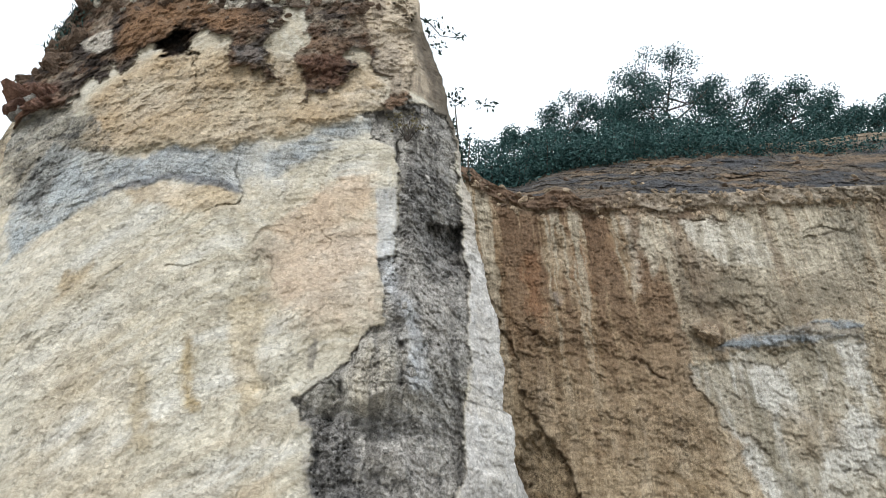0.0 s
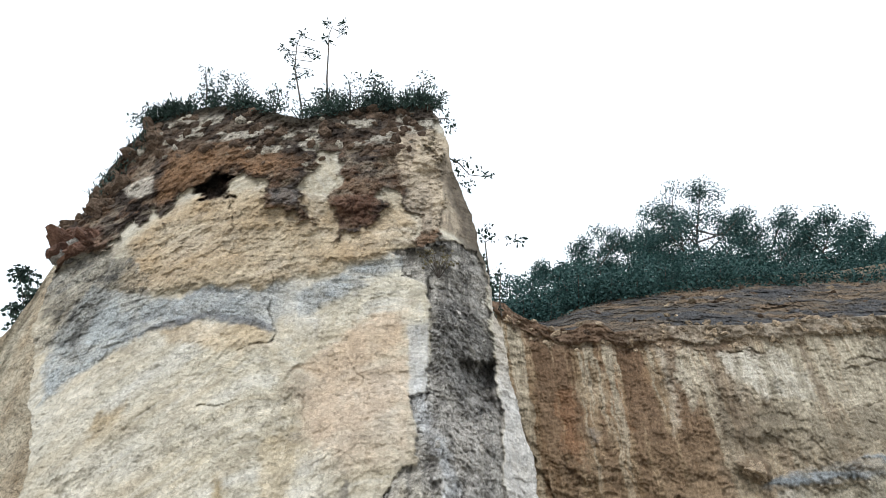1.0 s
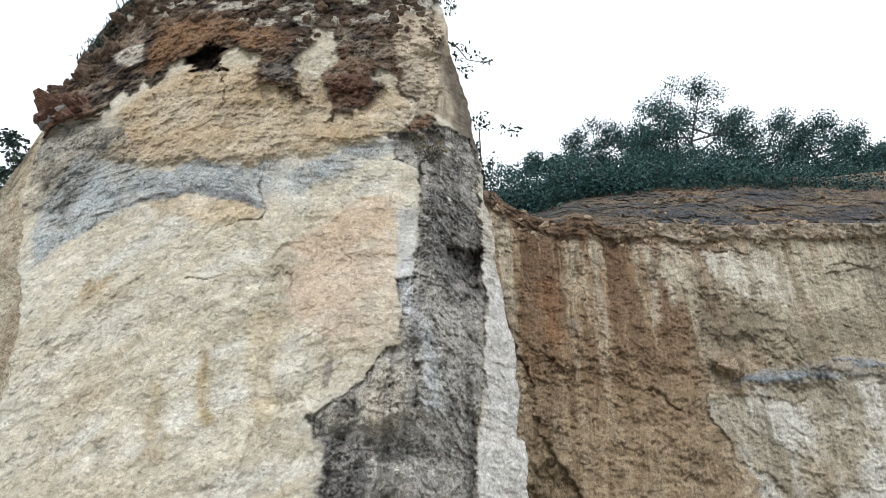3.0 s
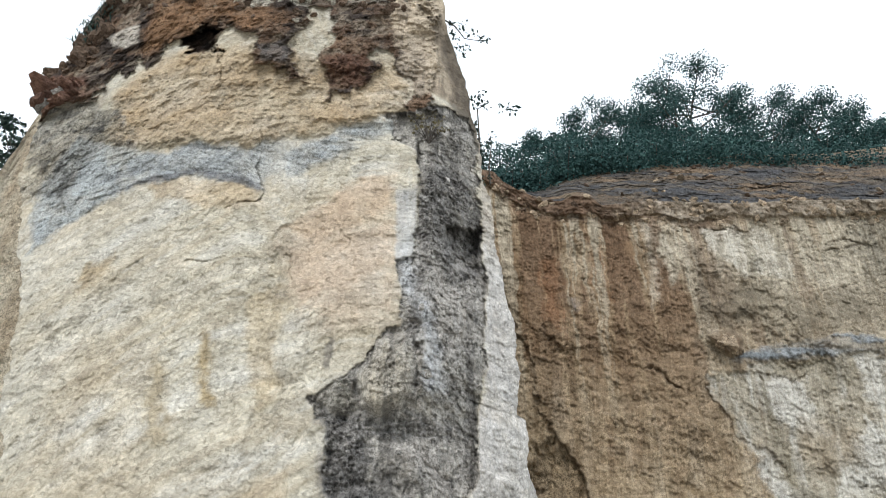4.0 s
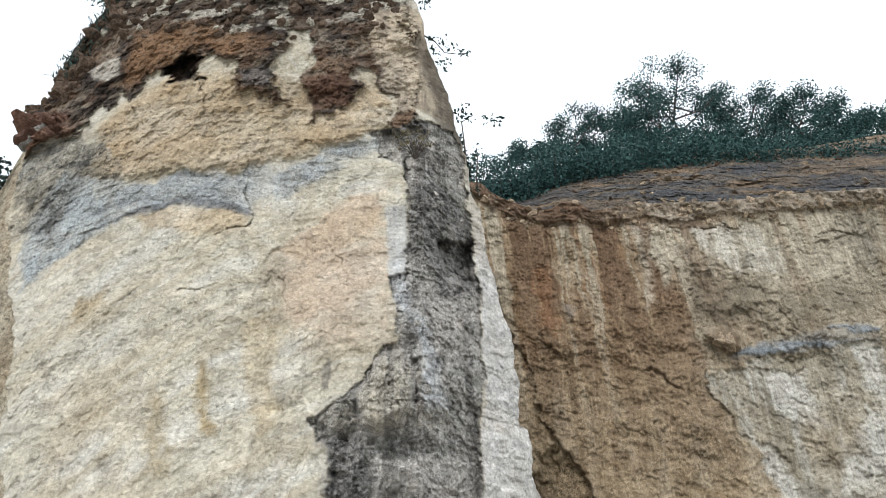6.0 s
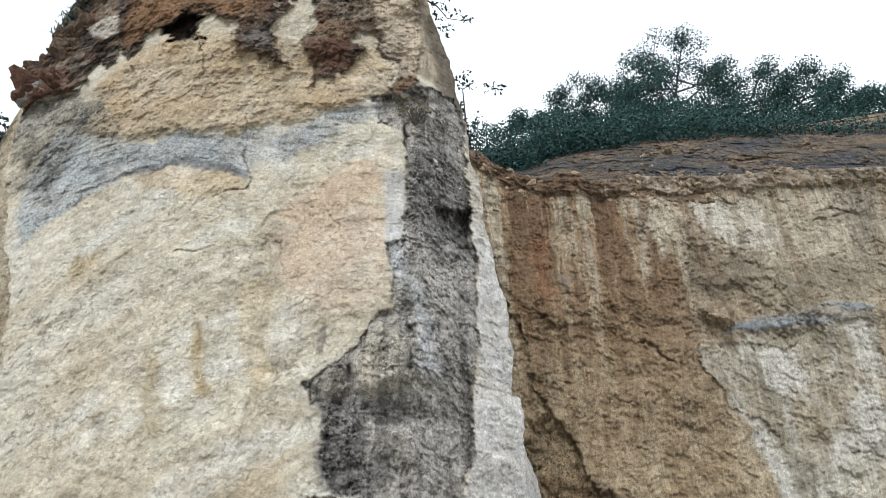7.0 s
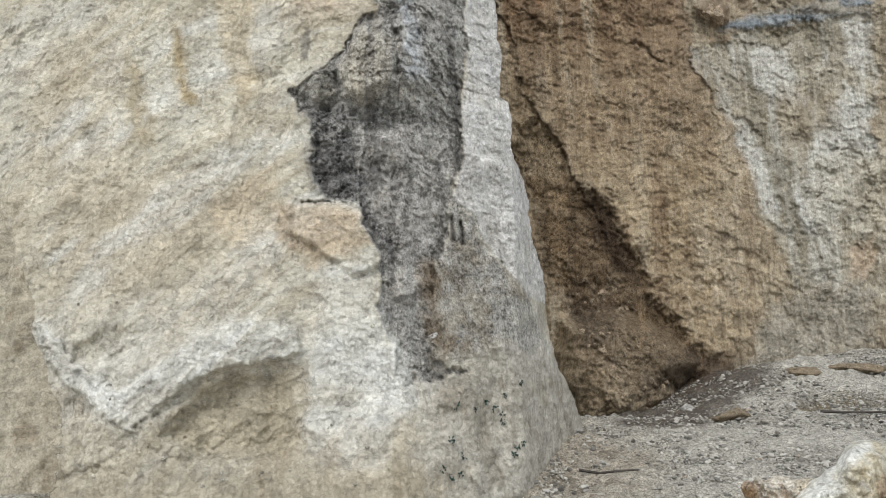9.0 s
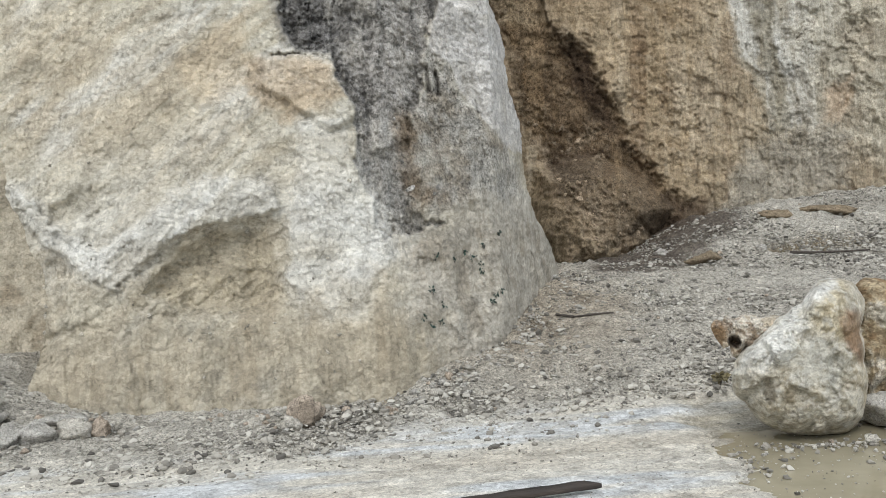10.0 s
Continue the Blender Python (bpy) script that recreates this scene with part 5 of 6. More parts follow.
def boulder():
    base = tagged(new("boulder"), "large white and ochre limestone boulder standing in a puddle", "boulder")
    base.location = (2.75, 6.3, 0)
    outline = [(2.87, 1.12), (2.99, 1.13), (3.11, 1.08), (3.19, 0.95), (3.15, 0.74), (3.18, 0.49), (3.19, 0.29), (3.15, 0.08), (3.03, -0.02), (2.78, -0.02), (2.61, -0.01), (2.49, 0.03), (2.39, 0.09), (2.29, 0.24), (2.21, 0.31), (2.20, 0.44), (2.22, 0.54), (2.33, 0.66), (2.44, 0.76), (2.61, 0.87), (2.73, 0.95), (2.80, 1.05)]
    p, faces = lump(outline, (2.74, 0.52), BOULDER_Y, 0.5, 401, 0.13)
    x, z = p[:, 0] * BOULDER_Y / p[:, 1], 1.6 + (p[:, 2] - 1.6) * BOULDER_Y / p[:, 1]
    reg = Region(x * 2.5, z * 2.5, p)
    spot = lambda pts, soft=0.1, ragged=0.12: reg([(2.5 * a, 2.5 * b) for a, b in pts], soft, ragged)
    n1, n2 = fbm(p, 5, 5, 0.65, 411), fbm(p, 14, 4, 0.65, 413)
    col = np.tile(np.array((0.50, 0.46, 0.375)), (len(p), 1))
    tint(col, smooth(0.0, 0.35, n1) * 0.5, (0.38, 0.31, 0.20))
    tint(col, smooth(0.05, 0.35, -n1) * 0.5, (0.54, 0.52, 0.46))
    tint(col, spot([(2.20, 0.46), (2.39, 0.70), (2.82, 1.09), (3.03, 1.13), (2.90, 0.96), (2.73, 0.77), (2.63, 0.52), (2.42, 0.45)]) * 0.85, (0.64, 0.63, 0.59))
    tint(col, spot([(2.62, 0.65), (2.98, 0.71), (3.05, 0.50), (2.96, 0.30), (2.71, 0.31), (2.57, 0.48)]) * 0.5, (0.42, 0.42, 0.385))
    tint(col, spot([(2.73, 0.91), (3.07, 1.08), (3.08, 0.67), (2.85, 0.76)]) * 0.5, (0.42, 0.35, 0.215))
    tint(col, smooth(0.16, 0.26, n2) * 0.4, (0.22, 0.185, 0.125))
    tint(col, smooth(0.14, 0.24, -n2) * 0.35, (0.66, 0.64, 0.58))
    tint(col, spot([(2.42, 0.43), (2.51, 0.44), (2.56, 0.28), (2.48, 0.18), (2.42, 0.28)], 0.06, 0.2) * 0.75, (0.15, 0.125, 0.085))
    tint(col, spot([(3.07, 0.91), (3.16, 0.89), (3.16, 0.49), (3.08, 0.58), (3.05, 0.75)], 0.06, 0.12) * 0.8, (0.20, 0.11, 0.055))
    me = mesh_from("block", p - np.array(base.location), faces, ROCK_PLAIN, col, np.full(len(p), 0.3))
    ob = new("block", me)
    ob.parent = base
    knob = [(2.07, 0.76), (2.05, 0.81), (2.09, 0.86), (2.14, 0.84), (2.17, 0.88), (2.23, 0.85), (2.31, 0.88), (2.42, 0.85), (2.56, 0.86), (2.60, 0.73), (2.43, 0.65), (2.30, 0.63), (2.25, 0.56), (2.20, 0.58), (2.19, 0.66), (2.14, 0.64), (2.10, 0.70)]
    p, faces = lump(knob, (2.30, 0.74), BOULDER_Y, 0.15, 421, 0.13)
    x, z = p[:, 0] * BOULDER_Y / p[:, 1], 1.6 + (p[:, 2] - 1.6) * BOULDER_Y / p[:, 1]
    col = np.tile(np.array((0.52, 0.45, 0.35)), (len(p), 1))
    tint(col, smooth(0.0, 0.3, fbm(p, 12, 4, 0.6, 423)) * 0.7, (0.64, 0.60, 0.53))
    (rx, rz), (hx, hz) = [(2.10, 0.77), (2.22, 0.69)]
    bits = fbm(p, 10, 4, 0.65, 425)
    tint(col, smooth(0.14, 0.05, np.hypot(x - rx, z - rz) + 0.12 * bits) * 0.85, (0.28, 0.17, 0.085))
    tint(col, smooth(0.1, 0.3, bits) * 0.6, (0.20, 0.12, 0.06))
    pit = smooth(0.055, 0.02, np.hypot(x - hx, (z - hz) * 0.8) + 0.05 * bits)
    p = push(p, -0.12 * pit)
    tint(col, pit * 0.9, (0.05, 0.032, 0.022))
    me = mesh_from("knob", p - np.array(base.location), faces, ROCK_PLAIN, col, np.full(len(p), 0.55))
    ob = tagged(new("knob", me), "rusty knob with a round pit")
    ob.parent = base
    behind = tagged(new("boulder"), "brown and white craggy boulder behind a larger one", "boulder")
    behind.location = (3.3, 6.9, 0)
    p, faces = lump([(3.07, 1.00), (3.20, 1.11), (3.36, 1.09), (3.57, 1.06), (3.69, 0.80), (3.63, 0.39), (3.46, 0.06), (3.20, 0.06), (3.09, 0.46)], (3.35, 0.61), BOULDER_Y, 0.3, 431, 0.12)
    p = push(p, np.full(len(p), -0.45))
    col = np.tile(np.array((0.36, 0.29, 0.19)), (len(p), 1))
    n1, n2 = fbm(p, 5, 5, 0.65, 435), fbm(p, 12, 4, 0.65, 437)
    tint(col, smooth(0.0, 0.3, n1) * 0.8, (0.20, 0.125, 0.065))
    tint(col, smooth(0.05, 0.3, -n1) * 0.8, (0.58, 0.54, 0.46))
    tint(col, smooth(0.12, 0.3, n2) * 0.6, (0.12, 0.085, 0.05))
    me = mesh_from("block", p - np.array(behind.location), faces, ROCK_PLAIN, col, np.full(len(p), 0.6))
    ob = new("block", me)
    ob.parent = behind


BOULDER_Y = 6.2
boulder()
stone(3.42, 6.3, (0.30, 0.3, 0.2), 431, STONE_GREY, "grey rock lying in the puddle behind a larger boulder", 20, name="boulder", sink=0.1)

for x, y, size, seed, mat, label, turn in (
    (-2.68, 6.95, (0.13, 0.12, 0.13), 501, STONE_TAN, "rounded tan stone among grey rubble", 10),
    (-3.06, 7.10, (0.26, 0.16, 0.11), 502, STONE_GREY, "flat grey slab of broken rock at the cliff foot", 15),
    (-2.86, 6.92, (0.22, 0.16, 0.12), 503, STONE, "pale grey block of broken rock at the cliff foot", -20),
    (-3.30, 6.72, (0.22, 0.2, 0.13), 504, STONE_GREY, "grey broken block at the cliff foot", 40),
    (-3.55, 6.88, (0.22, 0.16, 0.12), 505, STONE_GREY, "grey broken block at the cliff foot", 70),
    (-3.12, 6.78, (0.24, 0.2, 0.16), 506, STONE_GREY, "grey broken block at the cliff foot", 10),
    (-3.62, 7.05, (0.16, 0.14, 0.11), 507, STONE, "pale broken block at the cliff foot", 80),
    (-2.30, 6.98, (0.20, 0.09, 0.07), 508, STONE, "thin pale slab lying on gravel", 12),
    (-1.05, 7.05, (0.17, 0.15, 0.22), 509, STONE_TAN, "tan and pink stone crumbling on grey gravel", 0),
    (-1.17, 6.95, (0.13, 0.1, 0.10), 510, STONE, "pale stone resting against a tan one", 30),
    (3.02, 5.85, (0.075, 0.055, 0.045), 511, STONE, "small white stone beside the puddle", 20),
    (4.45, 11.3, (0.10, 0.2, 0.08), 512, STONE_GREY, "grey stone on the gravel slope", 0),
    (6.0, 12.35, (0.52, 0.22, 0.13), 513, STONE_BROWN, "long brown slab fallen under the quarry wall", -6),
    (5.2, 12.5, (0.40, 0.2, 0.11), 514, STONE_BROWN, "long brown slab fallen under the quarry wall", 8),
    (3.62, 11.02, (0.36, 0.14, 0.10), 515, STONE_BROWN, "brown slab lying on grey gravel", 22),
    (3.3, 11.9, (0.16, 0.13, 0.09), 516, STONE_GREY, "grey stone on the gravel slope", 40),
):
    stone(x, y, size, seed, mat, label, turn)

# loose stones that can be told apart
rng = random.Random(7)
kinds = [rock_mesh("rubble_stone", 520 + i, (STONE, STONE_GREY, STONE_TAN, STONE_GREY, STONE)[i], (1, 0.8, 0.65), 2) for i in range(5)]
for i in range(230):
    x, y = (rng.uniform(-4, 0.6), rng.uniform(6.3, 7.4)) if i < 55 else (rng.uniform(0.6, 7.5), rng.uniform(8.0, 12.8)) if i < 135 else (rng.uniform(2.0, 3.6), rng.uniform(5.55, 5.95))
    if i >= 150:
        x = rng.uniform(-3.3, 0.7)
        y = float(pillar_depth(np.array(x), 0.15)) - 0.12 - abs(rng.gauss(0, 0.2))
    s = rng.uniform(0.022, 0.06) * (1.1 if i >= 55 else 1) * (0.5 if 150 > i >= 135 else 1)
    ob = new("rubble_stone", kinds[i % 5])
    ob.matrix_world = pose(x, y, max(place_on_ground(x, y), -0.02) + s * 0.3, rng.uniform(-30, 30), rng.uniform(-30, 30), rng.uniform(0, 360)) @ Matrix.Diagonal((s, s, s, 1))
    tagged(ob, ("small pale stone lying on gravel", "small grey stone lying on gravel", "small tan stone lying on gravel", "small grey stone lying on gravel", "small pale stone lying on gravel")[i % 5], "stone", "loose stones on the gravel")


def scatter(name, spots, sizes, material, label, seed, fine=True):
    """Countless small stones in one mesh: jittered, flattened chips."""
    rs = np.random.RandomState(seed)
    if fine:
        base = np.array([(1, 0, 0), (-1, 0, 0), (0, 1, 0), (0, -1, 0), (0, 0, 1), (0, 0, -1)], float)
        tris = np.array([(0, 2, 4), (2, 1, 4), (1, 3, 4), (3, 0, 4), (2, 0, 5), (1, 2, 5), (3, 1, 5), (0, 3, 5)])
    else:
        bm = bmesh.new()
        bmesh.ops.create_icosphere(bm, subdivisions=1, radius=1)
        base = np.array([tuple(v.co) for v in bm.verts])
        tris = np.array([[v.index for v in f.verts] for f in bm.faces])
        bm.free()
    n, k = len(spots), len(base)
    v = base[None] * (0.7 + 0.45 * rs.rand(n, k, 1)) + 0.45 * (rs.rand(n, k, 3) - 0.5)
    v[..., 2] += 0.5 * (rs.rand(n, 1) - 0.5) * v[..., 0] + 0.5 * (rs.rand(n, 1) - 0.5) * v[..., 1]
    v *= sizes[:, None, None] * np.stack([np.ones(n), 0.6 + 0.4 * rs.rand(n), 0.4 + 0.35 * rs.rand(n)], 1)[:, None, :]
    a = rs.rand(n) * 6.283
    c, s = np.cos(a)[:, None], np.sin(a)[:, None]
    v = np.stack([v[..., 0] * c - v[..., 1] * s, v[..., 0] * s + v[..., 1] * c, v[..., 2]], -1) + spots[:, None, :]
    f = (tris[None] + k * np.arange(n)[:, None, None]).reshape(-1, 3)
    me = mesh_from(name, v.reshape(-1, 3), f, material, smooth_faces=False)
    return tagged(new(name, me), label, "gravel", kind="stuff")


def chip_material():
    m, n, l, bsdf = node_material("gravel_chip")
    geo = n.new("ShaderNodeNewGeometry")
    l.new(ramp_node(n, l, geo.outputs["Random Per Island"], [(0.0, (0.08, 0.073, 0.063)), (0.45, (0.29, 0.27, 0.232)), (1.0, (0.50, 0.475, 0.42))]), bsdf.inputs["Base Color"])
    bsdf.inputs["Roughness"].default_value = 0.9
    return m


CHIP = chip_material()
rs = np.random.RandomState(5)


def gravel_field(n, small, large, power):
    gx, gy = rs.uniform(-5, 8, n), rs.uniform(5.6, 13.6, n)
    up = gy - 0.28 * np.clip(gx, -3, 3)
    foot = smooth(0.9, 0.1, np.abs(gy - pillar_depth(gx, 0.3) + 0.25)) * (gx < 1.2)
    odds = (0.16 * smooth(5.4, 6.4, up) + 0.7 * smooth(6.3, 7.0, up) * (0.4 + 0.75 * smooth(-0.1, 0.3, fbm(np.c_[gx, gy, gx * 0], 0.9, 3, 0.5, 601))) + 1.1 * foot) * (1 - 0.5 * smooth(1.5, 0.7, np.hypot(gx - 0.6, gy - 9.3)))
    odds = odds * (1 - 0.5 * smooth(0.25, -0.2, poly_distance(gx, gy, SOAK)))
    keep = (rs.rand(n) < odds) & ((gy < pillar_depth(gx, 0.4) - 0.02) | (gx > 1.3)) & ~((gx > 1.7) & (gy < 7.1))
    gx, gy = gx[keep], gy[keep]
    gs = small + (large - small) * rs.rand(len(gx)) ** power
    return np.c_[gx, gy, ground_height(gx, gy) + gs * 0.2], gs


scatter("gravel", *gravel_field(95000, 0.008, 0.02, 1.6), CHIP, "fine grey and beige gravel on the slope", 6)
scatter("gravel", *gravel_field(26000, 0.016, 0.045, 2.2), CHIP, "coarse grey and beige gravel on the slope", 7, False)
px_, py_ = rs.uniform(-4, 3.6, 2600), rs.uniform(4.6, 6.9, 2600)
ps = 0.004 + 0.010 * rs.rand(2600) ** 3
scatter("pebbles", np.c_[px_, py_, np.full(2600, 0.0) + ground_height(px_, py_)], ps, CHIP, "small pebbles strewn on the quarry floor", 8)
# pebbles along the boulder's foot and the puddle's edge
ex = np.concatenate([rs.normal(2.75, 0.35, 150), rs.normal(3.2, 0.2, 90), rs.normal(1.95, 0.25, 120)])
ey = np.concatenate([rs.normal(5.85, 0.06, 150), rs.normal(5.45, 0.08, 90), rs.normal(5.5, 0.25, 120)])
es = 0.006 + 0.026 * rs.rand(360) ** 2.5
scatter("pebbles", np.c_[ex, ey, np.full(360, -0.012)], es, CHIP, "pale pebbles and crumbs at the puddle's edge", 9, False)


def plank():
    bm = bmesh.new()
    bmesh.ops.create_cube(bm, size=1)
    bmesh.ops.subdivide_edges(bm, edges=[e for e in bm.edges if abs(e.verts[0].co.x - e.verts[1].co.x) > 0.5], cuts=30)
    rng = random.Random(3)
    for v in bm.verts:
        u = v.co.x
        v.co = Vector((u * 1.9 - (0.09 if v.co.y > 0 and u > 0.49 else 0), v.co.y * 0.075, v.co.z * 0.035))
        v.co.y *= 1 + 0.4 * noise.noise(Vector((u * 9, 1, 0))) - 0.35 * smooth(0.44, 0.5, np.array(u))
        v.co.z += 0.018 * math.sin(u * 3 + 1) + 0.01 * noise.noise(Vector((u * 14, v.co.y * 20, 5)))
    bmesh.ops.bevel(bm, geom=[e for e in bm.edges if e.calc_face_angle(0) > 0.8], offset=0.006, segments=1, affect="EDGES")
    ob = part("plank", bm, WOOD)
    ob.matrix_world = pose(0.055, 4.84, 0.022, 3, -1.0, 13)
    return tagged(ob, "dark wet weathered wooden plank lying on pale mud", "plank")


plank()


# ---------------------------------------------------------------- plants
def tube(points, radii, sides=5):
    pts = [Vector(q) for q in points]
    verts, faces = [], []
    for i, q in enumerate(pts):
        d = (pts[min(i + 1, len(pts) - 1)] - pts[max(i - 1, 0)]).normalized()
        a = d.orthogonal().normalized()
        b = d.cross(a)
        for k in range(sides):
            t = 2 * math.pi * k / sides
            verts.append(q + (a * math.cos(t) + b * math.sin(t)) * radii[i])
    for i in range(len(pts) - 1):
        for k in range(sides):
            k2 = (k + 1) % sides
            faces.append((i * sides + k, i * sides + k2, (i + 1) * sides + k2, (i + 1) * sides + k))
    return verts, faces


def wood_mesh(name, tubes, material):
    verts, faces = [], []
    for points, radii in tubes:
        v, f = tube(points, radii)
        faces += [tuple(i + len(verts) for i in q) for q in f]
        verts += [tuple(q) for q in v]
    return mesh_from(name, np.array(verts), np.array(faces), material)


def leaves_mesh(name, centres, spread, count, size, material, seed, droop=0.3, slim=0.36):
    """Leaves round the given centres, each a folded diamond."""
    rs = np.random.RandomState(seed)
    c = np.repeat(np.array([tuple(q) for q in centres], float), count, axis=0)
    n = len(c)
    d = rs.normal(size=(n, 3))
    d /= np.linalg.norm(d, axis=1)[:, None]
    c = c + d * (spread * rs.rand(n, 1) ** 0.5) * np.array((1, 1, 0.75))
    way = rs.normal(size=(n, 3)) + 0.8 * d - np.array((0, 0, droop))
    way /= np.linalg.norm(way, axis=1)[:, None]
    across = np.cross(way, rs.normal(size=(n, 3)))
    across /= np.linalg.norm(across, axis=1)[:, None]
    ln = size * (0.6 + 0.8 * rs.rand(n, 1))
    v = np.stack([c, c + way * ln * 0.5 + across * ln * slim, c + way * ln, c + way * ln * 0.5 - across * ln * slim], 1)
    f = np.arange(4 * n).reshape(n, 4)
    return mesh_from(name, v.reshape(-1, 3), f, material, smooth_faces=False)


def plant(name, label, category, group, base, stems, centres, spread, count, size, leaf, seed, droop=0.3, stem_name="trunk", slim=0.36):
    """A plant from its stems (points and radii) and the centres of its leaf clumps, all relative to its base."""
    top = tagged(new(name), label, category, group)
    top.location = base
    w = new(stem_name, wood_mesh(stem_name, stems, BARK))
    w.parent = top
    c = new("crown", leaves_mesh("crown", centres, spread, count, size, leaf, seed, droop, slim))
    c.parent = top
    return top


def grow(rng, height, width, limbs, lean=0.0, start=0.25, flat=0.6):
    """Trunk, limbs and twigs of a small tree; gives the stems and their ends."""
    stems, ends = [], []
    r0 = 0.012 * height + 0.015
    trunk = [(lean * t * t * height + 0.04 * height * math.sin(5 * t + rng.random() * 6) * t, 0.03 * height * math.sin(4 * t + rng.random()), height * 0.82 * t) for t in [i / 6 for i in range(7)]]
    stems.append((trunk, [r0 * (1 - 0.75 * i / 6) for i in range(7)]))
    for k in range(limbs):
        t = start + (1 - start) * (k + rng.random() * 0.6) / limbs
        i = min(5, int(t * 6))
        o = Vector(trunk[i]).lerp(Vector(trunk[i + 1]), t * 6 - i)
        a = k * 2.4 + rng.uniform(-0.4, 0.4)
        reach = width * 0.5 * (0.55 + 0.45 * math.sin(math.pi * min(1, max(0, (t - start) / (1 - start) * 0.75 + 0.2)))) * rng.uniform(0.7, 1.1)
        e = o + Vector((math.cos(a) * reach, math.sin(a) * reach * 0.8, reach * flat * rng.uniform(0.5, 1.2)))
        m = o.lerp(e, 0.5) + Vector((0, 0, -0.06 * reach))
        stems.append(([tuple(o), tuple(m), tuple(e)], [r0 * 0.42, r0 * 0.28, r0 * 0.12]))
        ends += [e, m.lerp(e, 0.4)]
        for _ in range(3):
            tw = m.lerp(e, rng.uniform(0.2, 1.0)) + Vector((rng.uniform(-1, 1), rng.uniform(-1, 1), rng.uniform(-0.3, 0.8))) * reach * 0.4
            stems.append(([tuple(m.lerp(e, 0.5)), tuple(tw)], [r0 * 0.2, r0 * 0.06]))
            ends.append(tw)
    ends.append(Vector(trunk[-1]))
    return stems, ends


# trees on the plateau: foot x, height and width of the crown, limbs
TREES = [(2.00, 16.55), (3.33, 17.30), (4.56, 17.70), (6.45, 18.50), (8.43, 17.90), (9.89, 17.95), (10.94, 17.20), (12.28, 17.45)]
SHAPES = [(1.5, 9, 0.34), (2.0, 13, 0.38), (2.0, 14, 0.38), (3.7, 26, 0.44), (2.4, 16, 0.42), (2.3, 16, 0.42), (2.4, 14, 0.42), (2.2, 12, 0.42)]
for i, ((tx, tz), (wide, limbs, spread)) in enumerate(zip(TREES, SHAPES)):
    rng = random.Random(700 + i)
    foot = 12.9 + 0.05 * tx
    h = tz - foot
    stems, ends = grow(rng, h, wide * 1.15, limbs, 0.02, 0.22, 0.5)
    for q in ends:
        q.z = min(q.z, h - 0.5)
    plant("tree", "slender tree with dark feathery foliage on the plateau" if i != 3 else "spreading tree with a broad airy crown on the plateau", "tree", "trees on the plateau", (tx, 19.5, foot), stems, ends, spread * 0.85, 250, 0.056, LEAF_FAR, 720 + i)

# shrubs along the crest
SHRUB_TOP = edge([(b, a) for a, b in [(0.43, 13.81), (0.86, 14.06), (1.43, 14.27), (2.29, 14.50), (3.71, 14.64), (5.15, 14.90), (6.56, 14.90), (7.93, 14.78), (9.27, 14.57), (10.61, 14.45)]])
rng = random.Random(9)
k = 0
for row, (yy, drop) in enumerate(((16.6, 0.25), (17.3, 0.0), (18.4, -0.35))):
    xx = 0.45 + 0.3 * row
    while xx < 12.5:
        wide = rng.uniform(0.95, 1.5)
        if yy > 17 or xx > 0.0:
            foot = min(float(CREST(xx)), 13.2) - (0.55 if xx < 2.4 else 0.25) + 0.05 * row
            top = float(SHRUB_TOP(xx * 17.3 / yy)) * yy / 17.3 - (yy / 17.3 - 1) * 1.6 - drop + rng.uniform(-0.25, 0.15)
            if row == 0:
                top = min(top, foot + 1.0) if xx > 3 else top
            h = max(0.5, top - foot)
            stems, ends = [], []
            for j in range(7):
                a = j * 2.4
                e = Vector((math.cos(a) * wide * 0.35 * rng.uniform(0.5, 1.2), math.sin(a) * wide * 0.3, h * rng.uniform(0.45, 0.95)))
                stems.append(([(0, 0, -0.1), tuple(e * 0.5), tuple(e)], [0.025, 0.018, 0.008]))
                ends += [e, e * 0.62 + Vector((rng.uniform(-0.25, 0.25), 0, 0)), e * 0.28 + Vector((rng.uniform(-0.3, 0.3), -0.1, 0))]
            plant("shrub", "dense dark green shrub on the quarry crest", "shrub", "shrubs on the crest", (xx, yy, foot), stems, ends, 0.36, 160, 0.062, LEAF_FAR, 800 + k, stem_name="stem")
            k += 1
        xx += wide * 0.55

# plants on top of the pillar
def top_at(x):
    return float(PILLAR_TOP(x)) - 0.12


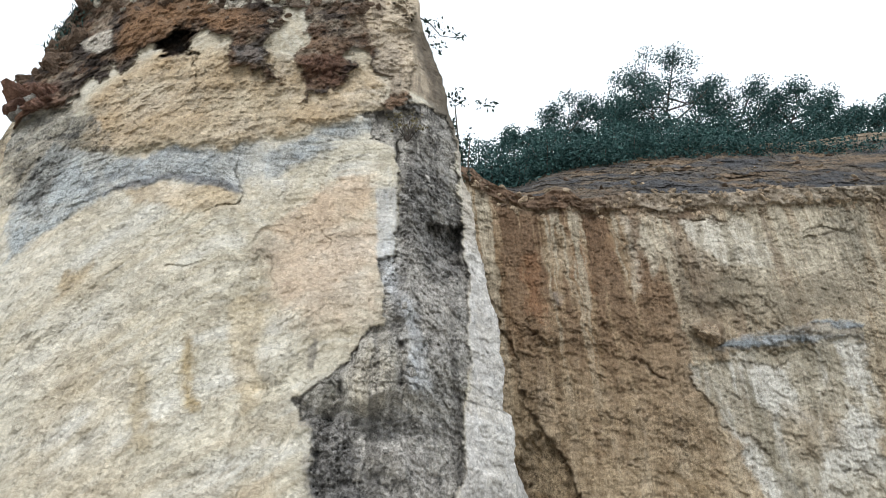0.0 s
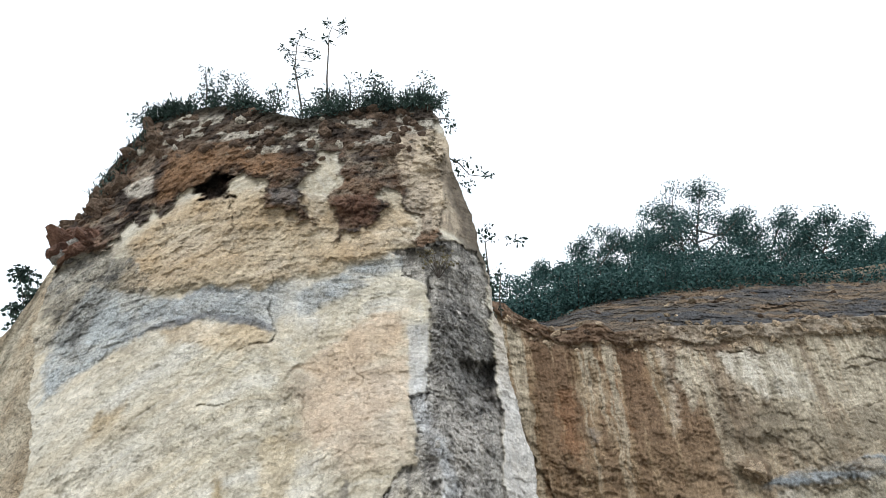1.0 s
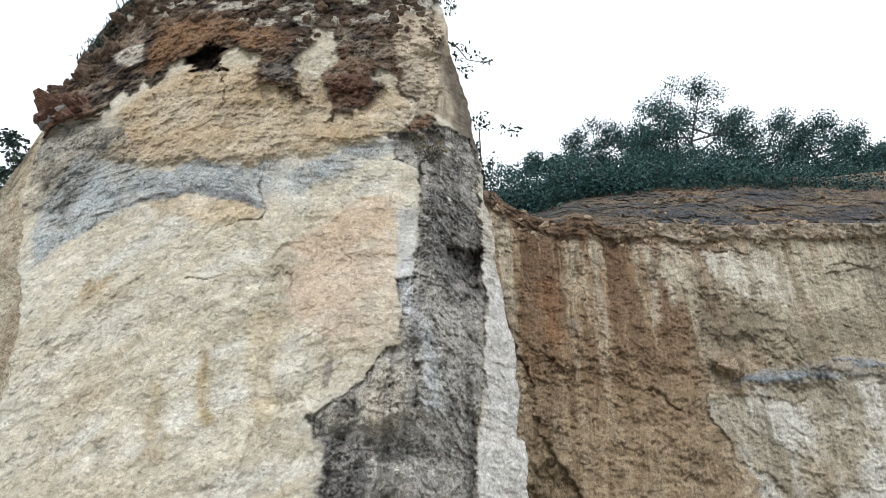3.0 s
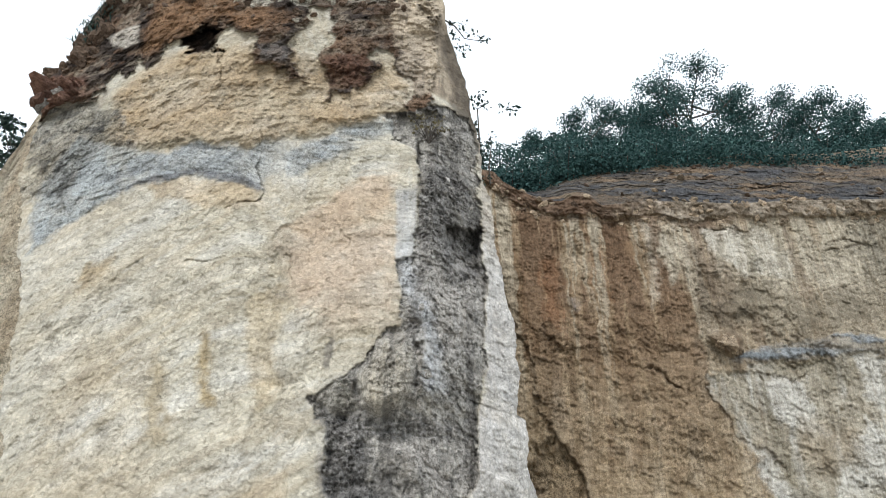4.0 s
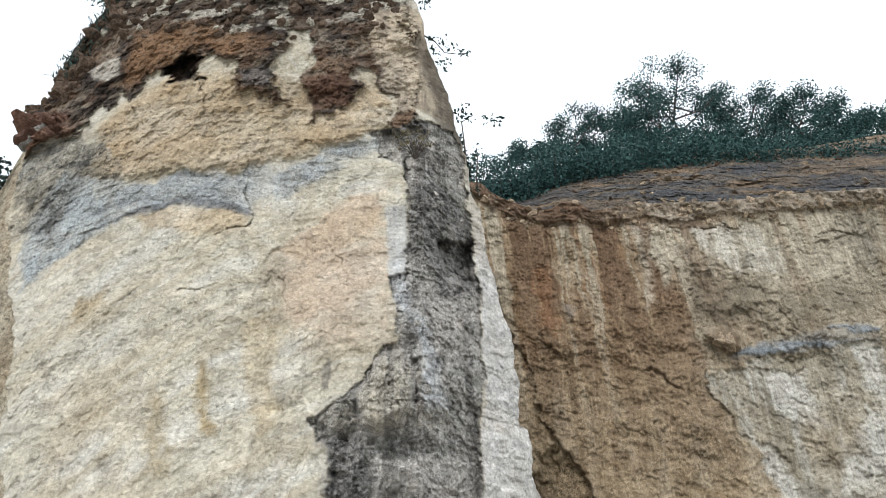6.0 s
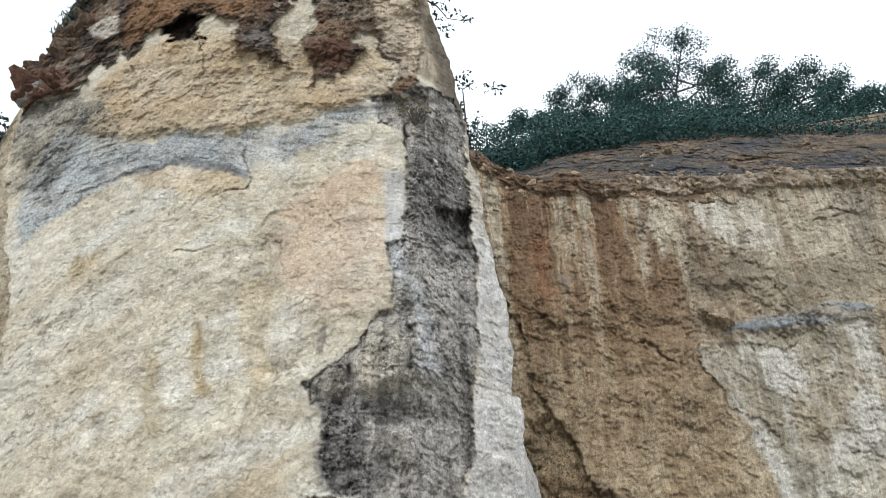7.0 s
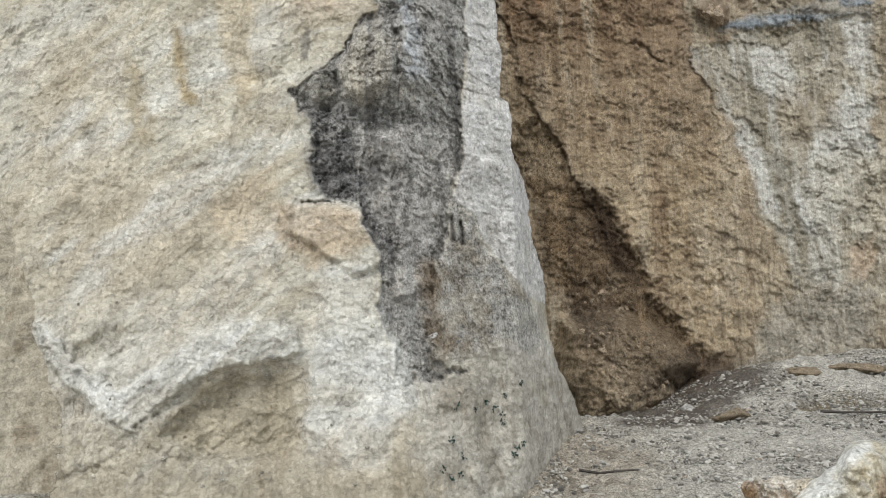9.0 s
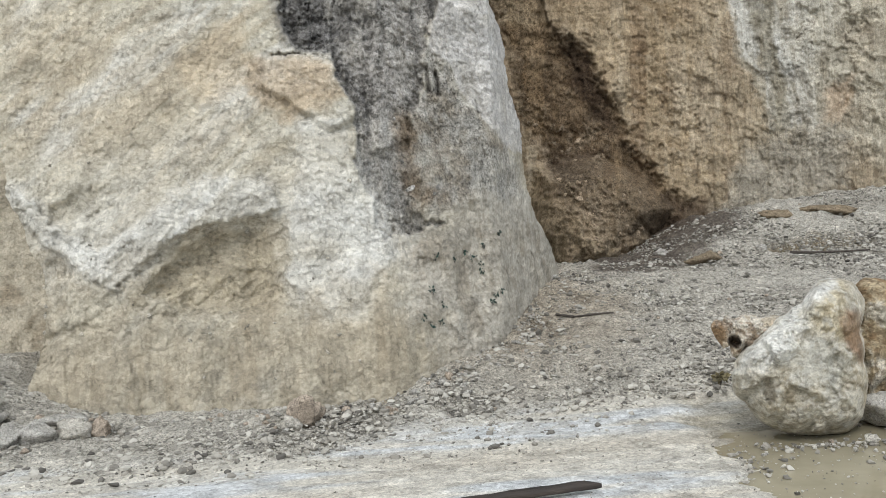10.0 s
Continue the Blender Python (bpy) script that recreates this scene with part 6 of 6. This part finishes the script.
TOPS = [(-5.27, 11.51), (-5.04, 11.67), (-4.75, 11.85), (-4.55, 11.97), (-4.28, 12.04), (-4.12, 12.76), (-3.76, 12.25), (-3.47, 12.15), (-3.18, 12.06), (-2.91, 11.95), (-2.48, 12.00), (-2.21, 12.10), (-1.94, 12.09), (-1.67, 12.14), (-1.34, 12.10), (-1.07, 12.11), (-0.80, 12.08), (-0.58, 11.87)]
rng = random.Random(21)
for i, (x, z) in enumerate(TOPS):
    foot = top_at(x) - 0.05
    h = max(0.25, (z - foot + 0.05) * rng.uniform(0.8, 1.15))
    x += rng.uniform(-0.12, 0.12)
    stems, ends = [], []
    for j in range(3 + i % 4):
        e = Vector((rng.uniform(-0.2, 0.2), rng.uniform(-0.15, 0.25), h * rng.uniform(0.4, 1.0)))
        stems.append(([(0, 0, -0.08), tuple(e * 0.5), tuple(e)], [0.012, 0.008, 0.003]))
        ends += [e, e * 0.6, e * 0.25 + Vector((rng.uniform(-0.2, 0.2), -0.12, 0))]
    plant("shrub", "low dark shrub growing on the pillar's top", "shrub", "shrubs on the pillar", (x, pillar_depth(x, foot) + 0.05, foot), stems, ends, 0.14, 44 + 14 * (i % 3), 0.05, LEAF, 900 + i, stem_name="stem", slim=0.22)

for i, (pts, clumps, label) in enumerate((
    ([(-2.66, 11.64), (-2.77, 12.15), (-2.93, 12.86), (-2.96, 13.45), (-2.91, 13.83)], [(-2.90, 13.76), (-3.02, 13.53), (-3.20, 13.38), (-3.06, 13.15), (-2.75, 13.22), (-2.93, 12.93), (-2.60, 13.16), (-2.87, 12.64), (-2.69, 12.70), (-2.94, 12.43)], "thin sapling with tufted leaves on the pillar's top"),
    ([(-2.28, 11.86), (-2.36, 12.55), (-2.40, 13.28), (-2.43, 13.73), (-2.38, 13.97)], [(-2.48, 14.02), (-2.20, 14.01), (-2.21, 13.80), (-2.46, 13.58), (-2.36, 12.20), (-2.22, 12.13)], "bare thin sapling with a few leaves at its tip"),
)):
    x0, z0 = pts[0]
    stem = [(x - x0, 0.0, z - z0) for x, z in pts]
    twigs = [([(0.0, 0.0, (z - z0) * 0.9), (x - x0, 0.05, z - z0)], [0.006, 0.003]) for x, z in clumps[:6]]
    base_y = 9.3
    plant("sapling", label, "sapling", "saplings on the pillar", (x0, base_y, z0), [(stem, [0.018, 0.015, 0.011, 0.008, 0.004])] + twigs, [(x - x0, 0.0, z - z0) for x, z in clumps], 0.075, 34, 0.06, LEAF, 940 + i, stem_name="stem", slim=0.2)

# dry and green grass that hangs over the pillar's rim
def rim_grass():
    rs = np.random.RandomState(77)
    n = 7000
    x = rs.uniform(-5.3, -0.62, n)
    x = x[rs.rand(n) < smooth(-0.25, 0.25, fbm(np.c_[x, x * 0, x * 0], 1.6, 4, 0.6, 78))]
    z = PILLAR_TOP(x) + rs.normal(0.0, 0.07, len(x)) - 0.04
    zs = rs.uniform(10.0, 11.4, 1400)
    x, z = np.r_[x, PILLAR_LEFT(zs) + rs.normal(0.12, 0.1, 1400)], np.r_[z, np.minimum(zs, PILLAR_TOP(PILLAR_LEFT(zs)))]
    n = len(x)
    y = pillar_depth(x, z) + rs.uniform(-0.12, 0.35, n)
    c = np.c_[x, y, z]
    ln = (0.07 + 0.22 * rs.rand(n, 1)) * (0.9 + 0.8 * fbm(np.c_[x, x * 0, x * 0], 1.1, 4, 0.6, 79)[:, None])
    way = np.c_[rs.normal(0, 0.45, n), rs.normal(-0.4, 0.3, n), rs.normal(0.35, 0.6, n)]
    way /= np.linalg.norm(way, axis=1)[:, None]
    mid = c + way * ln * 0.6
    tip = mid + (way * 0.5 + np.array((0, -0.15, -0.55))) * ln * 0.7
    w = np.c_[rs.normal(0, 1, n), rs.normal(0, 0.3, n), np.zeros(n)]
    w = w / np.linalg.norm(w, axis=1)[:, None] * 0.009
    v = np.stack([c - w, c + w, mid + w * 0.8, mid - w * 0.8, tip], 1).reshape(-1, 3)
    k = 5 * np.arange(n)[:, None]
    f = np.concatenate([np.c_[k, k + 1, k + 2], np.c_[k, k + 2, k + 3], np.c_[k + 3, k + 2, k + 4]])
    me = mesh_from("grass", v, f, LEAF, smooth_faces=False)
    return tagged(new("grass", me), "dark grass hanging over the pillar's rim", "grass", kind="stuff")


rim_grass()

# plants that hang from the pillar's edge
for i, (pts, clumps, label) in enumerate((
    ([(-0.55, 11.74), (-0.38, 11.80), (-0.25, 11.66)], [(-0.43, 11.82), (-0.29, 11.69), (-0.33, 11.56), (-0.47, 11.60), (-0.37, 11.90)], "leafy twig leaning over the pillar's corner"),
    ([(-0.38, 10.89), (-0.19, 10.79), (-0.04, 10.60), (0.21, 10.60)], [(-0.24, 10.81), (-0.17, 10.61), (-0.08, 10.84), (-0.11, 10.43), (0.09, 10.68), (0.24, 10.57), (-0.03, 10.32), (-0.14, 10.26)], "twig with sparse leaves on the pillar's edge"),
    ([(0.21, 8.54), (0.19, 8.93), (0.17, 9.28), (0.26, 9.38)], [(0.17, 9.38), (0.30, 9.30), (0.10, 9.33), (0.21, 9.54), (0.54, 9.27), (0.66, 9.25)], "thin twig with small leaves on the pillar's edge"),
    ([(0.13, 8.78), (0.18, 8.59), (0.22, 8.30)], [(0.07, 8.93), (0.11, 8.73), (0.15, 8.59), (0.19, 8.44), (0.20, 8.30), (0.09, 8.83), (0.16, 8.52)], "tangle of dark roots and leaves on the pillar's edge"),
    ([(0.36, 7.94), (0.34, 8.25), (0.37, 8.63), (0.36, 8.82)], [(0.36, 8.77), (0.31, 8.63), (0.39, 8.34), (0.30, 8.07)], "bare thin shoot rising behind the pillar"),
)):
    x0, z0 = pts[0]
    stem = [(x - x0, 0.05 * j, z - z0) for j, (x, z) in enumerate(pts)]
    rad = [0.014 - 0.0032 * j for j in range(len(pts))]
    plant("hanging_plant", label, "plant", "plants on the pillar's edge", (x0, 9.5, z0), [(stem, rad)], [(x - x0, 0.05, z - z0) for x, z in clumps], 0.09, 14 if i != 3 else 60, 0.06, LEAF, 960 + i, stem_name="stem", slim=0.28)

# small tree on the side wall's top
LT = [(-6.68, 8.34), (-6.76, 8.68), (-6.85, 9.20)]
LC = [(-6.99, 9.59), (-7.13, 9.56), (-6.72, 9.29), (-6.56, 9.14), (-6.96, 9.29), (-6.75, 9.12), (-6.94, 8.99), (-6.99, 8.89), (-6.78, 8.85), (-6.88, 8.59), (-6.83, 8.69), (-6.73, 8.95), (-7.14, 9.65)]
x0, z0 = LT[0]
plant("tree", "small dark leafy tree on the edge of the side wall", "tree", "", (x0, 10.6, z0), [([(0, 0, -0.3)] + [(x - x0, 0, z - z0) for x, z in LT], [0.04, 0.035, 0.025, 0.012])] + [([(LT[1][0] - x0, 0, LT[1][1] - z0), (x - x0, 0, z - z0)], [0.012, 0.005]) for x, z in LC[:8]], [(x - x0, 0, z - z0) for x, z in LC], 0.15, 70, 0.07, LEAF, 990)
GL = [(-6.10, 9.56), (-6.01, 9.52), (-5.89, 9.52)]
plant("grass_tuft", "pale dry tuft on the pillar's ledge", "grass", "", (GL[1][0], float(pillar_depth(np.array(GL[1][0]), GL[1][1])), GL[1][1] - 0.05), [([(0, 0, -0.1), (0.05, 0, 0.1)], [0.006, 0.003])], [(x - GL[1][0], 0, z - GL[1][1]) for x, z in GL], 0.1, 18, 0.07, LEAF_DRY, 991, stem_name="stem")


# twigs and weeds on the slope
def twig(points, radius, label):
    z = [(x, y, place_on_ground(x, y) + h) for x, y, h in points]
    o = Vector(z[0])
    me = wood_mesh("twig", [([tuple(Vector(q) - o) for q in z], [radius * (1 - 0.6 * i / len(z)) for i in range(len(z))])], BARK)
    ob = new("twig", me)
    ob.location = o
    return tagged(ob, label, "twig", "twigs on the slope")


twig([(1.34, 8.96, 0.03), (1.52, 8.84, 0.04), (1.72, 8.86, 0.05), (1.93, 8.91, 0.04)], 0.016, "dark bent twig lying on gravel")
twig([(4.7, 10.98, 0.03), (4.96, 10.87, 0.05), (5.35, 10.88, 0.04), (5.71, 10.91, 0.03)], 0.02, "thin dark branch lying under a bank")


# weeds on the pillar foot, a dry bush on the pillar's old edge
rng = random.Random(31)
for i in range(16):
    spot = surface_at("pillar", -0.05 + 0.95 * rng.random(), 0.7 + 0.85 * rng.random())
    stems = [([(0, 0, -0.02), (rng.uniform(-0.03, 0.03), rng.uniform(-0.03, 0.03), 0.025)], [0.003, 0.001]) for _ in range(3)]
    plant("weed", "tiny dark weed rooted in the dusty pillar foot", "weed", "weeds on the pillar foot", tuple(spot), stems, [(0, -0.02, 0.02)], 0.032, 16, 0.026, LEAF, 1000 + i, stem_name="stem")
DB = (-0.43, 7.81)
spot = surface_at("pillar", *DB)
stems, ends = [], []
for i in range(14):
    e = Vector((rng.uniform(-0.22, 0.22), rng.uniform(-0.15, 0.0), rng.uniform(0.08, 0.36)))
    stems.append(([(0, 0, -0.03), tuple(e * 0.5 + Vector((0, -0.03, 0))), tuple(e)], [0.007, 0.005, 0.002]))
    ends.append(e)
plant("dry_bush", "pale dry bush clinging to the dark weathered edge", "bush", "", tuple(spot), stems, ends, 0.06, 8, 0.04, LEAF_DRY, 1030, stem_name="stem")
plant("grass_tuft", "dry yellow grass tuft beside the boulder", "grass", "", (2.5, 7.35, place_on_ground(2.5, 7.35)), [([(0, 0, -0.02), (0.01 * k - 0.03, 0, 0.09)], [0.003, 0.001]) for k in range(7)], [(0.01 * k - 0.03, 0, 0.06) for k in range(7)], 0.03, 8, 0.05, LEAF_DRY, 1031, stem_name="stem")


# ---------------------------------------------------------------- rocks set in the faces
def varied_rock(name, colour):
    """Rock whose tone changes from piece to piece."""
    m = rock_material(name, 2.0, colour)
    n, l = m.node_tree.nodes, m.node_tree.links
    bsdf = n["Principled BSDF"]
    src = bsdf.inputs["Base Color"].links[0].from_socket
    info = n.new("ShaderNodeObjectInfo")
    tone = ramp_node(n, l, info.outputs["Random"], [(0.0, grey(0.62)), (1.0, grey(1.3))])
    l.new(multiply(n, l, src, tone), bsdf.inputs["Base Color"])
    return m


CAP_ROCK = varied_rock("brown_cap_rock", (0.12, 0.085, 0.062))
PALE_ROCK = varied_rock("pale_cap_rock", (0.40, 0.37, 0.31))
OLD_ROCK = varied_rock("grey_old_rock", (0.33, 0.315, 0.29))
TAN_ROCK = varied_rock("tan_rim_rock", (0.33, 0.26, 0.185))
RED_ROCK = varied_rock("red_ledge_rock", (0.155, 0.09, 0.067))


def rock_set(material, seed, count=6):
    return [rock_mesh("rock", seed + i, material, (1, 0.8, 0.7), 3, 0.6, True) for i in range(count)]


def set_rock(parent, mesh, at, size, rng, name="rock", stretch=(1, 1, 1)):
    ob = new(name, mesh)
    ob.parent = parent
    sunk = Vector(at) + (Vector(at) - Vector(EYE)).normalized() * size * 0.35
    ob.matrix_world = pose(*sunk, rng.uniform(-35, 35), rng.uniform(-35, 35), rng.uniform(0, 360)) @ Matrix.Diagonal((size * stretch[0], size * stretch[1], size * stretch[2], 1))
    return ob


rng = random.Random(41)
cap_kinds, pale_kinds, old_kinds, tan_kinds = rock_set(CAP_ROCK, 1100), rock_set(PALE_ROCK, 1120), rock_set(OLD_ROCK, 1140), rock_set(TAN_ROCK, 1160)
for i in range(110):
    x = rng.uniform(-5.2, -0.7)
    z = float(PILLAR_TOP(x)) - rng.uniform(0.1, 1.25)
    pale = rng.random() < 0.22
    set_rock(pillar, (pale_kinds if pale else cap_kinds)[i % 6], surface_at("pillar", x, z), rng.uniform(0.05, 0.17) * (0.8 if pale else 1), rng)
for i in range(46):
    z = rng.uniform(8.9, 11.6)
    x = float(PILLAR_LEFT(z)) + rng.uniform(0.0, 0.5)
    set_rock(pillar, cap_kinds[i % 6] if z > 9.2 else old_kinds[i % 6], surface_at("pillar", x, z), rng.uniform(0.08, 0.24), rng)
# the red ledge that juts out at the pillar's left shoulder
red = rock_set(RED_ROCK, 1180, 3)
for k, ((x, z), s) in enumerate(zip([(-5.74, 9.12), (-5.47, 9.13), (-5.29, 9.14), (-5.53, 8.95), (-5.74, 8.96), (-5.31, 8.96)], (0.30, 0.28, 0.22, 0.24, 0.2, 0.2))):
    set_rock(pillar, red[k % 3], surface_at("pillar", x, z), s, rng, "ledge_rock", (1.2, 1, 0.7))
for i in range(45):
    z = rng.uniform(1.8, 8.2)
    x = rng.uniform(-0.45, 0.2) - (0.35 if 3.4 < z < 4.4 else 0)
    set_rock(pillar, old_kinds[i % 6], surface_at("pillar", x, z), rng.uniform(0.03, 0.08), rng)
for i in range(40):
    x, z = rng.uniform(-3.6, -0.6), rng.uniform(0.2, 2.4)
    set_rock(pillar, pale_kinds[i % 6], surface_at("pillar", x, z), rng.uniform(0.015, 0.045), rng)
# loose rocks along the quarry wall's rim, on its slope and in the gully
for i in range(150):
    x = rng.uniform(0.3, 9.0)
    z = float(RIM(x)) - rng.uniform(-0.05, 0.55) ** 1.0
    set_rock(wall_back, tan_kinds[i % 6] if x > 3 or i % 3 else cap_kinds[i % 6], surface_at("wall", x, z), rng.uniform(0.05, 0.15), rng)
for i in range(70):
    x = rng.uniform(2.5, 9.2)
    z = float(RIM(x)) + rng.random() * max(0.05, float(CREST(x)) - float(RIM(x)))
    set_rock(wall_back, (tan_kinds, cap_kinds)[i % 2][i % 6], surface_at("wall", x, z), rng.uniform(0.04, 0.13), rng, "rock", (1.3, 1, 0.6))
for i in range(70):
    s = rng.random()
    x, z = 1.9 + 1.6 * s + rng.uniform(-0.4, 0.4), 3.2 - 2.0 * s + rng.uniform(-0.5, 0.5)
    set_rock(wall_back, tan_kinds[i % 6], surface_at("wall", x, z), rng.uniform(0.03, 0.11), rng)
kx, kz = (4.95, 7.95)
set_rock(wall_back, tan_kinds[0], surface_at("wall", kx, kz), 0.28, rng)
